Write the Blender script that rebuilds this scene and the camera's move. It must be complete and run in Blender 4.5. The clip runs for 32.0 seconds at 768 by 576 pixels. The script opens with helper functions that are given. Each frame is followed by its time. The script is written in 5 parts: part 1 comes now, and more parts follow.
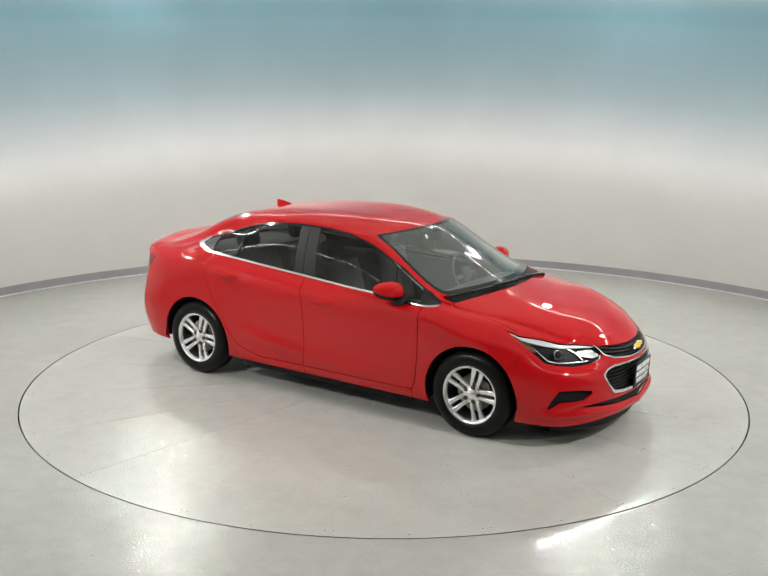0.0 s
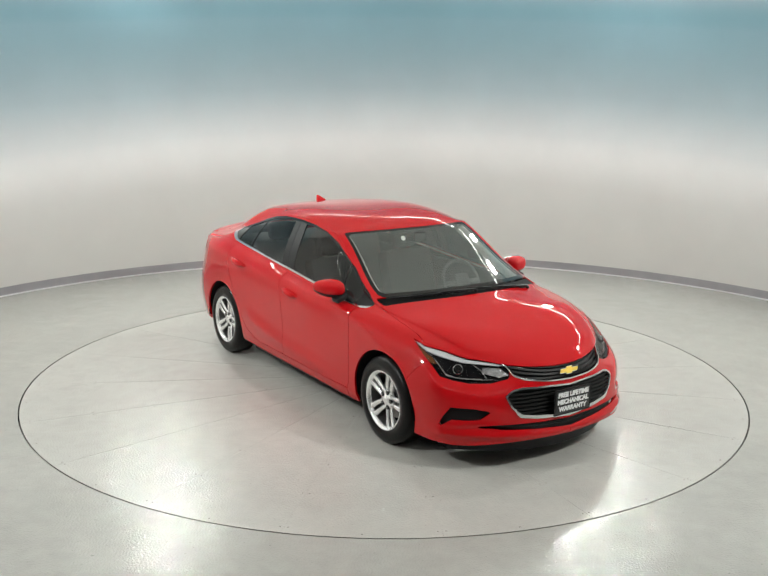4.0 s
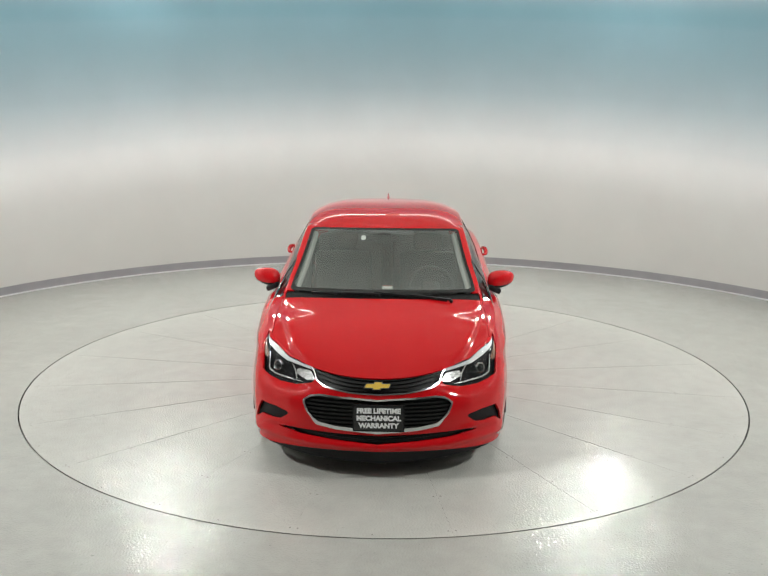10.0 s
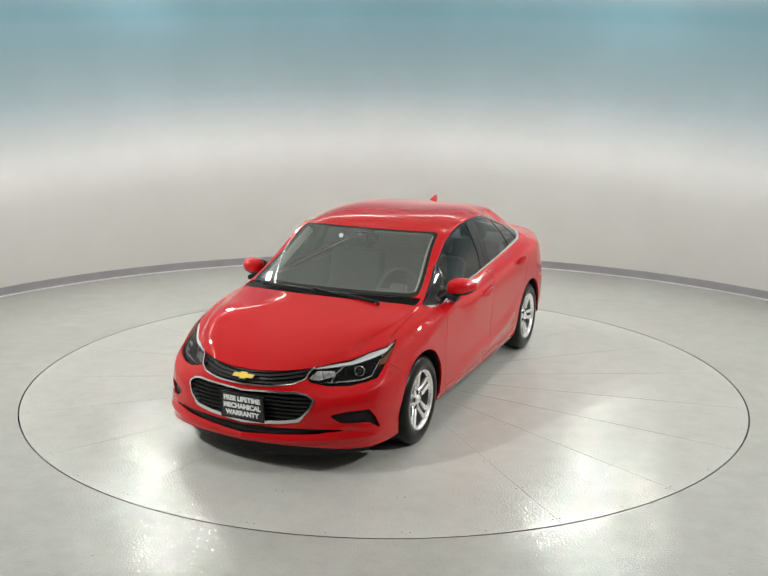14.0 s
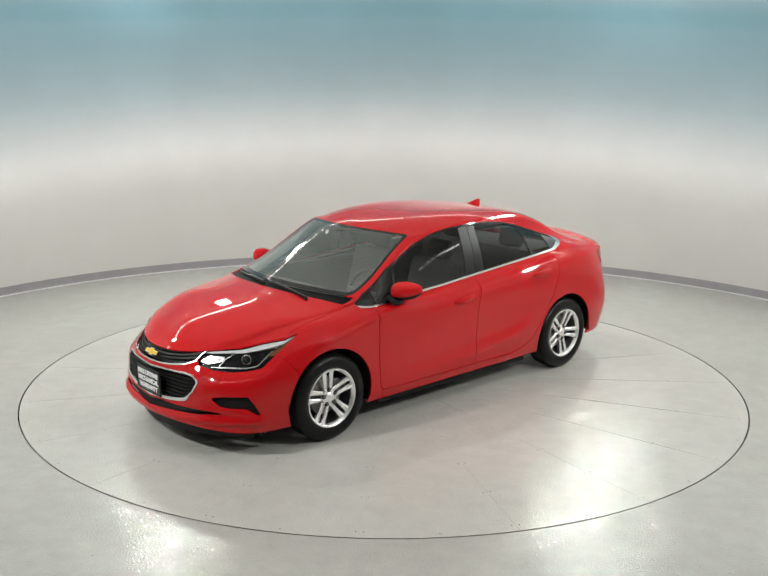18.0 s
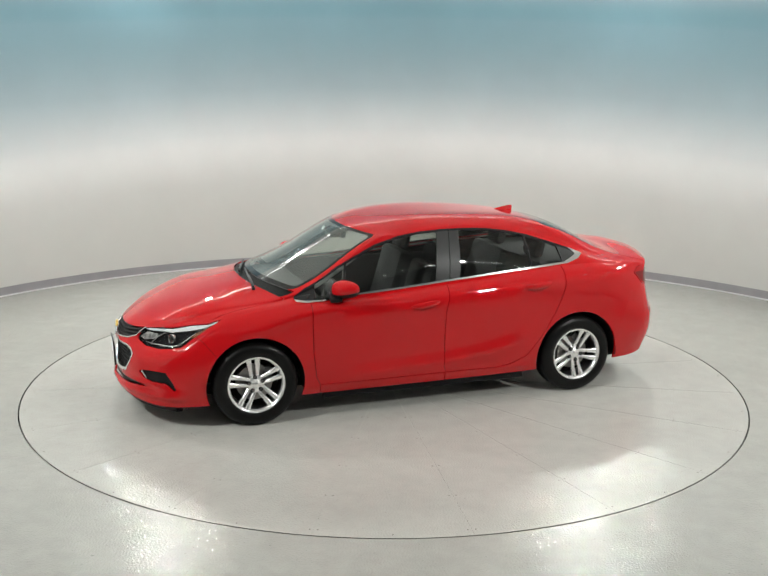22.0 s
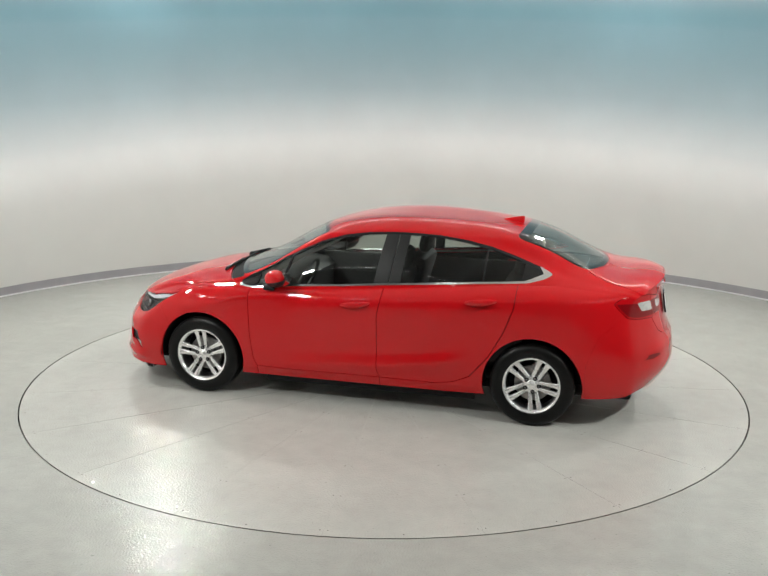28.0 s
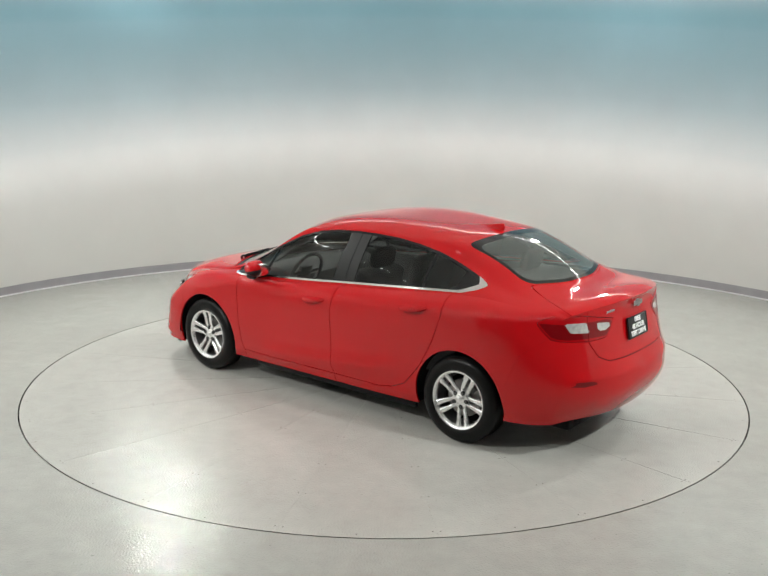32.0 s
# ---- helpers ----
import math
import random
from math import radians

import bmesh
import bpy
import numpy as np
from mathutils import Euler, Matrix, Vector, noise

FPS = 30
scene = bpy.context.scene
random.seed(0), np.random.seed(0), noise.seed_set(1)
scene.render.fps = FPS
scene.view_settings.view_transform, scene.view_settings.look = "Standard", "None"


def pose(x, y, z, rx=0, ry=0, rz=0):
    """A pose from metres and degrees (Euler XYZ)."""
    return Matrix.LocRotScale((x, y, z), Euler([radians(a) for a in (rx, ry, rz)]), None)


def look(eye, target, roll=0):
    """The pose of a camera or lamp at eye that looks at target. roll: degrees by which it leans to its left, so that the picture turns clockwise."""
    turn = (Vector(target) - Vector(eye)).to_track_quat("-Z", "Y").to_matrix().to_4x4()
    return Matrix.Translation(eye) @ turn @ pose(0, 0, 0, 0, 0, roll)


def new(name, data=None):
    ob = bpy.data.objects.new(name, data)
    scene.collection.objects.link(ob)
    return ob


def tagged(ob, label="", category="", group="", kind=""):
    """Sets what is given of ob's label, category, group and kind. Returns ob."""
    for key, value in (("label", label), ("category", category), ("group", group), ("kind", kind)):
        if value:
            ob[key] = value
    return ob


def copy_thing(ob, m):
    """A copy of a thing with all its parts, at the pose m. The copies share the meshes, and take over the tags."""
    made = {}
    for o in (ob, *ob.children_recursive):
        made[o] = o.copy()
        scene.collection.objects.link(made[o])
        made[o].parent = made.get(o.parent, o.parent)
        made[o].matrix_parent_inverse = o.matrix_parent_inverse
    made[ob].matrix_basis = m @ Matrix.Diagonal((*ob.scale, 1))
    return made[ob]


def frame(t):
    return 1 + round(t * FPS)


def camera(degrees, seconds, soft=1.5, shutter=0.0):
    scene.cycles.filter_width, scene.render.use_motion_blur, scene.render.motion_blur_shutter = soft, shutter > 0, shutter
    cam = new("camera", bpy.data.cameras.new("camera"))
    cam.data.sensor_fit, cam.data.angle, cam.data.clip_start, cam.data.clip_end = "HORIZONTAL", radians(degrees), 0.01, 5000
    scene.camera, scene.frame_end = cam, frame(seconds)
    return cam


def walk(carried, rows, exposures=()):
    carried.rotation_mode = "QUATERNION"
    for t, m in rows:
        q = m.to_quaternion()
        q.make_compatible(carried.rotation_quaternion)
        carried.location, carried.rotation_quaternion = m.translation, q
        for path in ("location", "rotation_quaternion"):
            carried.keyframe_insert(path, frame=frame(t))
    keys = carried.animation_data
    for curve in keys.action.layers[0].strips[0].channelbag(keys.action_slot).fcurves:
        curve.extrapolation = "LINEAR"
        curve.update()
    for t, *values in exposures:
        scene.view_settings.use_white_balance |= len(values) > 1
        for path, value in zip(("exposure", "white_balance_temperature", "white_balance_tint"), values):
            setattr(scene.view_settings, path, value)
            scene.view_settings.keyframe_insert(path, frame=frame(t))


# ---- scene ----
cam = camera(44.51, 32.0)
EYE = (0.0, -7.813, 2.53)
YAW, PITCH = radians(-0.051), radians(12.662)
AIM = (EYE[0] + math.sin(YAW) * math.cos(PITCH), EYE[1] + math.cos(YAW) * math.cos(PITCH), EYE[2] - math.sin(PITCH))
walk(cam, [(0.0, look(EYE, AIM, 0.489)), (32.0, look(EYE, AIM, 0.489))], exposures=[(0.0, 0.0), (32.0, 0.0)])

# The turntable turns steadily; the car stands on it a little off its centre.
TURN_START, TURN_RATE = -33.06, -5.8075
CAR_OFF = (-0.0365, 0.003)
TABLE_R = 2.972


def turned(t, x=0.0, y=0.0, z=0.0):
    a = TURN_START + TURN_RATE * t
    c, s = math.cos(radians(a)), math.sin(radians(a))
    return pose(x * c - y * s, x * s + y * c, z, 0, 0, a)


# ---- light ----
world = bpy.data.worlds.new("world")
scene.world = world
world.use_nodes = True
world.node_tree.nodes["Background"].inputs[0].default_value = (0.9, 0.95, 1.0, 1)
world.node_tree.nodes["Background"].inputs[1].default_value = 0.05


def area_lamp(name, eye, target, w, h, watts, colour=(1, 1, 1), spread=180):
    d = bpy.data.lights.new(name, "AREA")
    d.shape, d.size, d.size_y, d.energy, d.color = "RECTANGLE", w, h, watts, colour
    d.spread = radians(spread)
    ob = new(name, d)
    ob.matrix_world = look(eye, target)
    return ob


# ---- materials ----
def material(name, colour, rough=0.5, metal=0.0, coat=0.0, bump=0.0, bump_scale=80.0, vary=0.0, vary_scale=3.0, spec=0.5, emit=None, power=0.0):
    m = bpy.data.materials.new(name)
    m.use_nodes = True
    nt = m.node_tree
    b = nt.nodes["Principled BSDF"]
    b.inputs["Base Color"].default_value = (*colour, 1)
    b.inputs["Roughness"].default_value = rough
    b.inputs["Metallic"].default_value = metal
    b.inputs["Coat Weight"].default_value = coat
    b.inputs["Coat Roughness"].default_value = 0.02
    b.inputs["Coat IOR"].default_value = 1.48
    b.inputs["Specular IOR Level"].default_value = spec
    if emit:
        b.inputs["Emission Color"].default_value = (*emit, 1)
        b.inputs["Emission Strength"].default_value = power
    co = nt.nodes.new("ShaderNodeTexCoord")
    if vary:
        n = nt.nodes.new("ShaderNodeTexNoise")
        n.inputs["Scale"].default_value, n.inputs["Detail"].default_value = vary_scale, 6
        nt.links.new(co.outputs["Object"], n.inputs["Vector"])
        r = nt.nodes.new("ShaderNodeMapRange")
        r.inputs[1].default_value, r.inputs[2].default_value = 0.3, 0.7
        r.inputs[3].default_value, r.inputs[4].default_value = 1 - vary, 1 + vary
        nt.links.new(n.outputs["Fac"], r.inputs[0])
        x = nt.nodes.new("ShaderNodeVectorMath")
        x.operation = "SCALE"
        x.inputs[0].default_value = colour
        nt.links.new(r.outputs[0], x.inputs["Scale"])
        nt.links.new(x.outputs[0], b.inputs["Base Color"])
    if bump:
        n = nt.nodes.new("ShaderNodeTexNoise")
        n.inputs["Scale"].default_value, n.inputs["Detail"].default_value = bump_scale, 4
        nt.links.new(co.outputs["Object"], n.inputs["Vector"])
        p = nt.nodes.new("ShaderNodeBump")
        p.inputs["Strength"].default_value, p.inputs["Distance"].default_value = bump, 0.01
        nt.links.new(n.outputs["Fac"], p.inputs["Height"])
        nt.links.new(p.outputs[0], b.inputs["Normal"])
    return m


def floor_material(name, colour):
    """Pale grey epoxy: fine orange-peel relief, faint blotches, specks and scuffs."""
    m = bpy.data.materials.new(name)
    m.use_nodes = True
    nt = m.node_tree
    nd, ln = nt.nodes, nt.links
    b = nd["Principled BSDF"]
    co = nd.new("ShaderNodeTexCoord")

    def noise_at(scale, detail, rough=0.5):
        n = nd.new("ShaderNodeTexNoise")
        n.inputs["Scale"].default_value, n.inputs["Detail"].default_value, n.inputs["Roughness"].default_value = scale, detail, rough
        ln.new(co.outputs["Object"], n.inputs["Vector"])
        return n.outputs["Fac"]

    def ranged(sock, a, b2, lo, hi):
        r = nd.new("ShaderNodeMapRange")
        for i, v in enumerate((a, b2, lo, hi), 1):
            r.inputs[i].default_value = v
        ln.new(sock, r.inputs[0])
        return r.outputs[0]

    def times(a, b2):
        k = nd.new("ShaderNodeMath")
        k.operation = "MULTIPLY"
        ln.new(a, k.inputs[0]), ln.new(b2, k.inputs[1])
        return k.outputs[0]

    shade = times(ranged(noise_at(0.9, 5), 0.35, 0.65, 0.955, 1.035), ranged(noise_at(6, 6, 0.65), 0.3, 0.7, 0.93, 1.05))
    shade = times(shade, ranged(noise_at(38, 2), 0.24, 0.30, 0.72, 1.0))
    v = nd.new("ShaderNodeVectorMath")
    v.operation = "SCALE"
    v.inputs[0].default_value = colour
    ln.new(shade, v.inputs["Scale"]), ln.new(v.outputs[0], b.inputs["Base Color"])
    ln.new(ranged(noise_at(2.2, 5), 0.3, 0.7, 0.03, 0.05), b.inputs["Roughness"])
    b.inputs["Specular IOR Level"].default_value = 0.23
    p1, p2 = nd.new("ShaderNodeBump"), nd.new("ShaderNodeBump")
    p1.inputs["Strength"].default_value, p1.inputs["Distance"].default_value = 1.0, 0.0030
    p2.inputs["Strength"].default_value, p2.inputs["Distance"].default_value = 0.05, 0.012
    ln.new(noise_at(74, 1), p1.inputs["Height"]), ln.new(noise_at(14, 3), p2.inputs["Height"])
    ln.new(p2.outputs[0], p1.inputs["Normal"]), ln.new(p1.outputs[0], b.inputs["Normal"])
    return m


def glass(name, tint, gloss=0.02, ior=1.75, film=0.0):
    """Clear pane with mirror reflections and, where asked, a pale haze mixed into its colour."""
    m = bpy.data.materials.new(name)
    m.use_nodes = True
    nt = m.node_tree
    nt.nodes.remove(nt.nodes["Principled BSDF"])
    out = nt.nodes["Material Output"]
    t, g, mix, fr = (nt.nodes.new("ShaderNode" + k) for k in ("BsdfTransparent", "BsdfGlossy", "MixShader", "Fresnel"))
    t.inputs[0].default_value = (*tint, 1)
    g.inputs["Roughness"].default_value = gloss
    fr.inputs[0].default_value = ior
    nt.links.new(fr.outputs[0], mix.inputs[0])
    nt.links.new(t.outputs[0], mix.inputs[1]), nt.links.new(g.outputs[0], mix.inputs[2])
    last = mix
    if film:
        veil, blend = nt.nodes.new("ShaderNodeBsdfDiffuse"), nt.nodes.new("ShaderNodeMixShader")
        veil.inputs[0].default_value = (0.67, 0.75, 0.69, 1)
        blend.inputs[0].default_value = film
        nt.links.new(mix.outputs[0], blend.inputs[1]), nt.links.new(veil.outputs[0], blend.inputs[2])
        last = blend
    nt.links.new(last.outputs[0], out.inputs[0])
    return m


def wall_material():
    """White wall paint with a band of lamplight put into its colour at head height, fading to grey-blue above, lower
    towards the sides.
    """
    m = bpy.data.materials.new("backdrop_paint_light_band")
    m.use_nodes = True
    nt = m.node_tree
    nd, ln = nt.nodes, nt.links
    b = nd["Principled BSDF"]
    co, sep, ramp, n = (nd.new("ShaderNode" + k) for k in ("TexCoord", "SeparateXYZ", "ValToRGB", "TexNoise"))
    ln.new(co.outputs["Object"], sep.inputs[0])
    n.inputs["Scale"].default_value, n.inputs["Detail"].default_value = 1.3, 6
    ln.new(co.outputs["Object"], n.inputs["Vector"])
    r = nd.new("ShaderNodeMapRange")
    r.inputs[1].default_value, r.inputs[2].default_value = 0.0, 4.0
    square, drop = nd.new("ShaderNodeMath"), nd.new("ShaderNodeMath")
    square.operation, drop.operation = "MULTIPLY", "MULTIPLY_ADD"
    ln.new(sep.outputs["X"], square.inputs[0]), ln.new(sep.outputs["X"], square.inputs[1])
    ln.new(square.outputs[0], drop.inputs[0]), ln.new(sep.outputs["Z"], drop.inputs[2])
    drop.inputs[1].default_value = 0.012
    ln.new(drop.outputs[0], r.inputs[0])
    # Stops 0.385 to 0.46 paint the lit band; unseen white above 0.93 serves reflections.
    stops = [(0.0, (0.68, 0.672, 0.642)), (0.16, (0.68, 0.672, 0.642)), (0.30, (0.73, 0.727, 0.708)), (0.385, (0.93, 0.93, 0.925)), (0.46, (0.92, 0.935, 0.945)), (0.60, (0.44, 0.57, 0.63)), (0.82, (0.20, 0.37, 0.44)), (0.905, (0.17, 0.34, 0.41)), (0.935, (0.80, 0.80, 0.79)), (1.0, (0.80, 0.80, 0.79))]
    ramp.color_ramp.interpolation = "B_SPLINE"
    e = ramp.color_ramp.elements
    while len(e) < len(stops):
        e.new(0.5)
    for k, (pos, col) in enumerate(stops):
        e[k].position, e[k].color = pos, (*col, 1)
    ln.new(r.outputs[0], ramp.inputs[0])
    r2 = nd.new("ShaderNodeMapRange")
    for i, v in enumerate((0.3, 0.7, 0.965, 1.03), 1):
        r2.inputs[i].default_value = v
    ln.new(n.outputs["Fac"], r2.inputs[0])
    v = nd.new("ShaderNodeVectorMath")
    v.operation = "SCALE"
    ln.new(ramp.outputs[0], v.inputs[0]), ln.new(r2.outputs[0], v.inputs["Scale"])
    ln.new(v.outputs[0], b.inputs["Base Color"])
    b.inputs["Roughness"].default_value = 0.45
    n2, p = nd.new("ShaderNodeTexNoise"), nd.new("ShaderNodeBump")
    n2.inputs["Scale"].default_value = 60
    ln.new(co.outputs["Object"], n2.inputs["Vector"])
    p.inputs["Strength"].default_value, p.inputs["Distance"].default_value = 0.1, 0.004
    ln.new(n2.outputs["Fac"], p.inputs["Height"]), ln.new(p.outputs[0], b.inputs["Normal"])
    return m


M_RED = material("red_car_paint", (0.48, 0.005, 0.008), rough=0.5, spec=0.0, coat=1.0, vary=0.03, vary_scale=2)
M_BLACK = material("black_plastic", (0.010, 0.010, 0.011), rough=0.5, spec=0.2, bump=0.1, bump_scale=300)
M_GLOSSBLACK = material("gloss_black_trim", (0.014, 0.014, 0.015), rough=0.06, spec=0.4)
M_LAMPBOX = material("dark_lamp_housing", (0.008, 0.008, 0.009), rough=0.35, spec=0.06)
M_SLAT = material("black_grille_slat", (0.010, 0.010, 0.010), rough=0.5, spec=0.25)
M_FRIT = material("black_glass_print", (0.010, 0.011, 0.011), rough=0.03, spec=0.4)
M_COWL = material("black_cowl_plastic", (0.006, 0.006, 0.006), rough=0.7, spec=0.05, bump=0.2, bump_scale=200)
M_SHELL = material("dark_underbody", (0.006, 0.006, 0.006), rough=0.8, spec=0.2)
M_PILLAR = material("satin_black_pillar_film", (0.011, 0.0112, 0.0112), rough=0.42, spec=0.3)
M_CHROME = material("chrome", (0.84, 0.84, 0.85), rough=0.16, metal=1.0)
M_ALLOY = material("silver_alloy", (0.90, 0.90, 0.90), rough=0.27, metal=0.8, vary=0.05, vary_scale=20)
# The same alloy with the shade behind the spokes put into its colour.
M_ALLOYDARK = material("shadowed_alloy_barrel", (0.20, 0.20, 0.20), rough=0.4, metal=0.8)
M_TYRE = material("tyre_rubber", (0.005, 0.005, 0.005), rough=0.30, spec=0.2, bump=0.15, bump_scale=120, vary=0.2, vary_scale=8)
M_STEEL = material("brake_steel", (0.32, 0.31, 0.30), rough=0.35, metal=1.0, vary=0.2, vary_scale=30)
M_GLASS = glass("windscreen_glass", (0.84, 0.88, 0.84), ior=1.7, film=0.09)
M_TINT = glass("tinted_side_glass", (0.66, 0.70, 0.67), ior=1.55)
M_LENS = glass("clear_lamp_lens", (0.95, 0.95, 0.95), ior=1.14)
M_SEAT = material("dark_grey_seat_cloth", (0.020, 0.020, 0.020), rough=0.85, vary=0.15, vary_scale=12)
M_LINER = material("pale_grey_headliner", (0.42, 0.42, 0.39), rough=0.9, bump=0.2, bump_scale=300)
M_DASH = material("black_dashboard_plastic", (0.03, 0.03, 0.03), rough=0.6, vary=0.1, vary_scale=9)
M_TAIL = material("red_lamp_lens", (0.40, 0.002, 0.005), rough=0.25, spec=0.0, coat=1.0)
M_TAILDARK = material("dark_red_lamp_lens", (0.17, 0.001, 0.003), rough=0.25, spec=0.0, coat=1.0)
M_CLEAR = material("clear_lamp_reflector", (0.40, 0.40, 0.40), rough=0.25, metal=0.85, vary=0.5, vary_scale=45)
M_AMBER = material("amber_reflector", (0.13, 0.04, 0.009), rough=0.25, coat=0.6)
M_GOLD = material("gold_badge", (0.95, 0.66, 0.12), rough=0.38, metal=0.4)
M_LETTER = material("white_plate_lettering", (0.85, 0.85, 0.85), rough=0.5)
M_PLATE = material("black_dealer_plate", (0.010, 0.010, 0.011), rough=0.3)
M_LED = material("white_lamp_guide", (0.62, 0.63, 0.64), rough=0.3)
M_REVERSE = material("clear_reversing_lens", (0.55, 0.55, 0.53), rough=0.2, metal=0.3, coat=0.6, bump=0.2, bump_scale=45, vary=0.25, vary_scale=30)
M_FLOOR = floor_material("grey_epoxy_floor", (0.395, 0.391, 0.364))
M_TABLE = floor_material("grey_epoxy_turntable", (0.455, 0.450, 0.418))
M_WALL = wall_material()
M_PLAIN = material("warm_white_wall_paint", (0.71, 0.703, 0.675), rough=0.5, bump=0.1, bump_scale=60, vary=0.03, vary_scale=1.3)
M_BASE = material("grey_vinyl_baseboard", (0.34, 0.33, 0.345), rough=0.4, vary=0.06, vary_scale=4)
M_CEIL = material("white_ceiling_paint", (0.80, 0.80, 0.785), rough=0.8, bump=0.1, bump_scale=90, vary=0.03)
M_REARWALL = material("grey_wall_paint", (0.24, 0.24, 0.235), rough=0.7, bump=0.1, bump_scale=60, vary=0.04, vary_scale=1.3)
M_SEAM = material("dark_floor_joint", (0.05, 0.048, 0.044), rough=0.8)
M_JOINT = material("grey_panel_joint", (0.385, 0.38, 0.35), rough=0.8)
M_BOLT = material("dull_floor_screw", (0.16, 0.15, 0.14), rough=0.5, metal=0.5)
M_TUBE = material("glowing_strip_lamp", (1, 1, 1), emit=(0.975, 1.0, 0.965), power=20.5)
M_LAMPGLOW = material("glowing_flood_lamp", (1, 1, 1), emit=(0.975, 1.0, 0.965), power=28.0)
M_HOUSING = material("white_lamp_housing", (0.7, 0.7, 0.7), rough=0.5)


# ---- mesh helpers ----
def mesh_of(name, V, F, mat, N=None, smooth=True):
    me = bpy.data.meshes.new(name)
    me.from_pydata([tuple(map(float, v)) for v in V], [], [tuple(map(int, f)) for f in F])
    me.materials.append(mat)
    me.update()
    if smooth:
        me.polygons.foreach_set("use_smooth", [True] * len(me.polygons))
    if N is not None:
        me.normals_split_custom_set_from_vertices([tuple(map(float, n)) for n in N])
    return me


def under(ob, parent):
    ob.parent = parent
    return ob


def part(name, bm, mat, parent, label="", smooth=True):
    me = bpy.data.meshes.new(name)
    bm.to_mesh(me)
    bm.free()
    me.materials.append(mat)
    if smooth:
        me.polygons.foreach_set("use_smooth", [True] * len(me.polygons))
        me.set_sharp_from_angle(angle=radians(38))
    ob = under(new(name, me), parent) if parent else new(name, me)
    return tagged(ob, label)


def box(bm, cx, cy, cz, dx, dy, dz, bevel=0.0, m=None):
    r = bmesh.ops.create_cube(bm, size=1.0)
    vs = r["verts"]
    for v in vs:
        v.co = Vector((cx + v.co.x * dx, cy + v.co.y * dy, cz + v.co.z * dz))
    if bevel:
        es = list({e for v in vs for e in v.link_edges})
        out = bmesh.ops.bevel(bm, geom=es, offset=bevel, segments=2, profile=0.5, affect="EDGES")
        vs = list({v for f in out["faces"] for v in f.verts} | {v for v in vs if v.is_valid})
    if m is not None:
        bmesh.ops.transform(bm, matrix=m, verts=vs)
    return vs


def lathe(bm, profile, n=48, axis="Y", closed=False):
    """Turns (radius, height) pairs round an axis."""
    rings = []
    for r, h in profile:
        ring = []
        for k in range(n):
            a = 2 * math.pi * k / n
            p = (r * math.cos(a), h, r * math.sin(a)) if axis == "Y" else (r * math.cos(a), r * math.sin(a), h)
            ring.append(bm.verts.new(p))
        rings.append(ring)
    pairs = list(zip(rings, rings[1:])) + ([(rings[-1], rings[0])] if closed else [])
    for a, b in pairs:
        for k in range(n):
            bm.faces.new((a[k], a[(k + 1) % n], b[(k + 1) % n], b[k]))
    return rings


def arc_sheet(bm, r0, r1, a0, a1, z0, z1, n, cx=0.0, cy=0.0):
    """A curved slab between two radii, two angles (degrees) and two heights."""
    prev = None
    for k in range(n + 1):
        a = radians(a0 + (a1 - a0) * k / n)
        c, s = math.cos(a), math.sin(a)
        q = [bm.verts.new((cx + r * c, cy + r * s, z)) for r, z in ((r0, z0), (r1, z0), (r1, z1), (r0, z1))]
        if prev:
            for i in range(4):
                bm.faces.new((prev[i], prev[(i + 1) % 4], q[(i + 1) % 4], q[i]))
        else:
            bm.faces.new(q)
        prev = q
    bm.faces.new(prev[::-1])
    bmesh.ops.recalc_face_normals(bm, faces=bm.faces[:])


# ---- the room ----
WC, WR, WH = (0.09, -0.46), 5.61, 4.6
bm = bmesh.new()
ring_in = [bm.verts.new(((TABLE_R + 0.011) * math.cos(2 * math.pi * k / 128), (TABLE_R + 0.011) * math.sin(2 * math.pi * k / 128), 0)) for k in range(128)]
ring_out = [bm.verts.new((9.5 * math.cos(2 * math.pi * k / 128), -2.5 + 9.5 * math.sin(2 * math.pi * k / 128), 0)) for k in range(128)]
for k in range(128):
    bm.faces.new((ring_in[k], ring_out[k], ring_out[(k + 1) % 128], ring_in[(k + 1) % 128]))
floor = tagged(part("floor", bm, M_FLOOR, None, smooth=False), "pale grey glossy epoxy floor with fine grit", kind="structure")
bm = bmesh.new()
lathe(bm, [(TABLE_R + 0.011, 0.0), (TABLE_R + 0.011, -0.08), (0.02, -0.08)], 128, "Z")
tagged(part("pit", bm, M_SEAM, None, smooth=False), "dark recess under the turntable rim", kind="structure")

for nm, a0, a1, mat, text in (("wall_north", 26, 154, M_WALL, "curved white wall with a painted band of light, fading to grey-blue above"), ("wall_curve_east", -38, 26, M_PLAIN, "curved plain white wall of the booth"), ("wall_curve_west", 154, 218, M_PLAIN, "curved plain white wall of the booth")):
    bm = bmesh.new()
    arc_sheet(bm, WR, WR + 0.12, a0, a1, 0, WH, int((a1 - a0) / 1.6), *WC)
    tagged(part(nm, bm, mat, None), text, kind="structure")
bm = bmesh.new()
arc_sheet(bm, WR - 0.012, WR - 0.001, -38, 218, 0.0, 0.105, 160, *WC)
tagged(part("baseboard", bm, M_BASE, None), "grey vinyl cove baseboard along the curved wall", kind="structure")
bm = bmesh.new()
arc_sheet(bm, WR - 0.030, WR - 0.0125, -38, 218, 0.0, 0.012, 160, *WC)
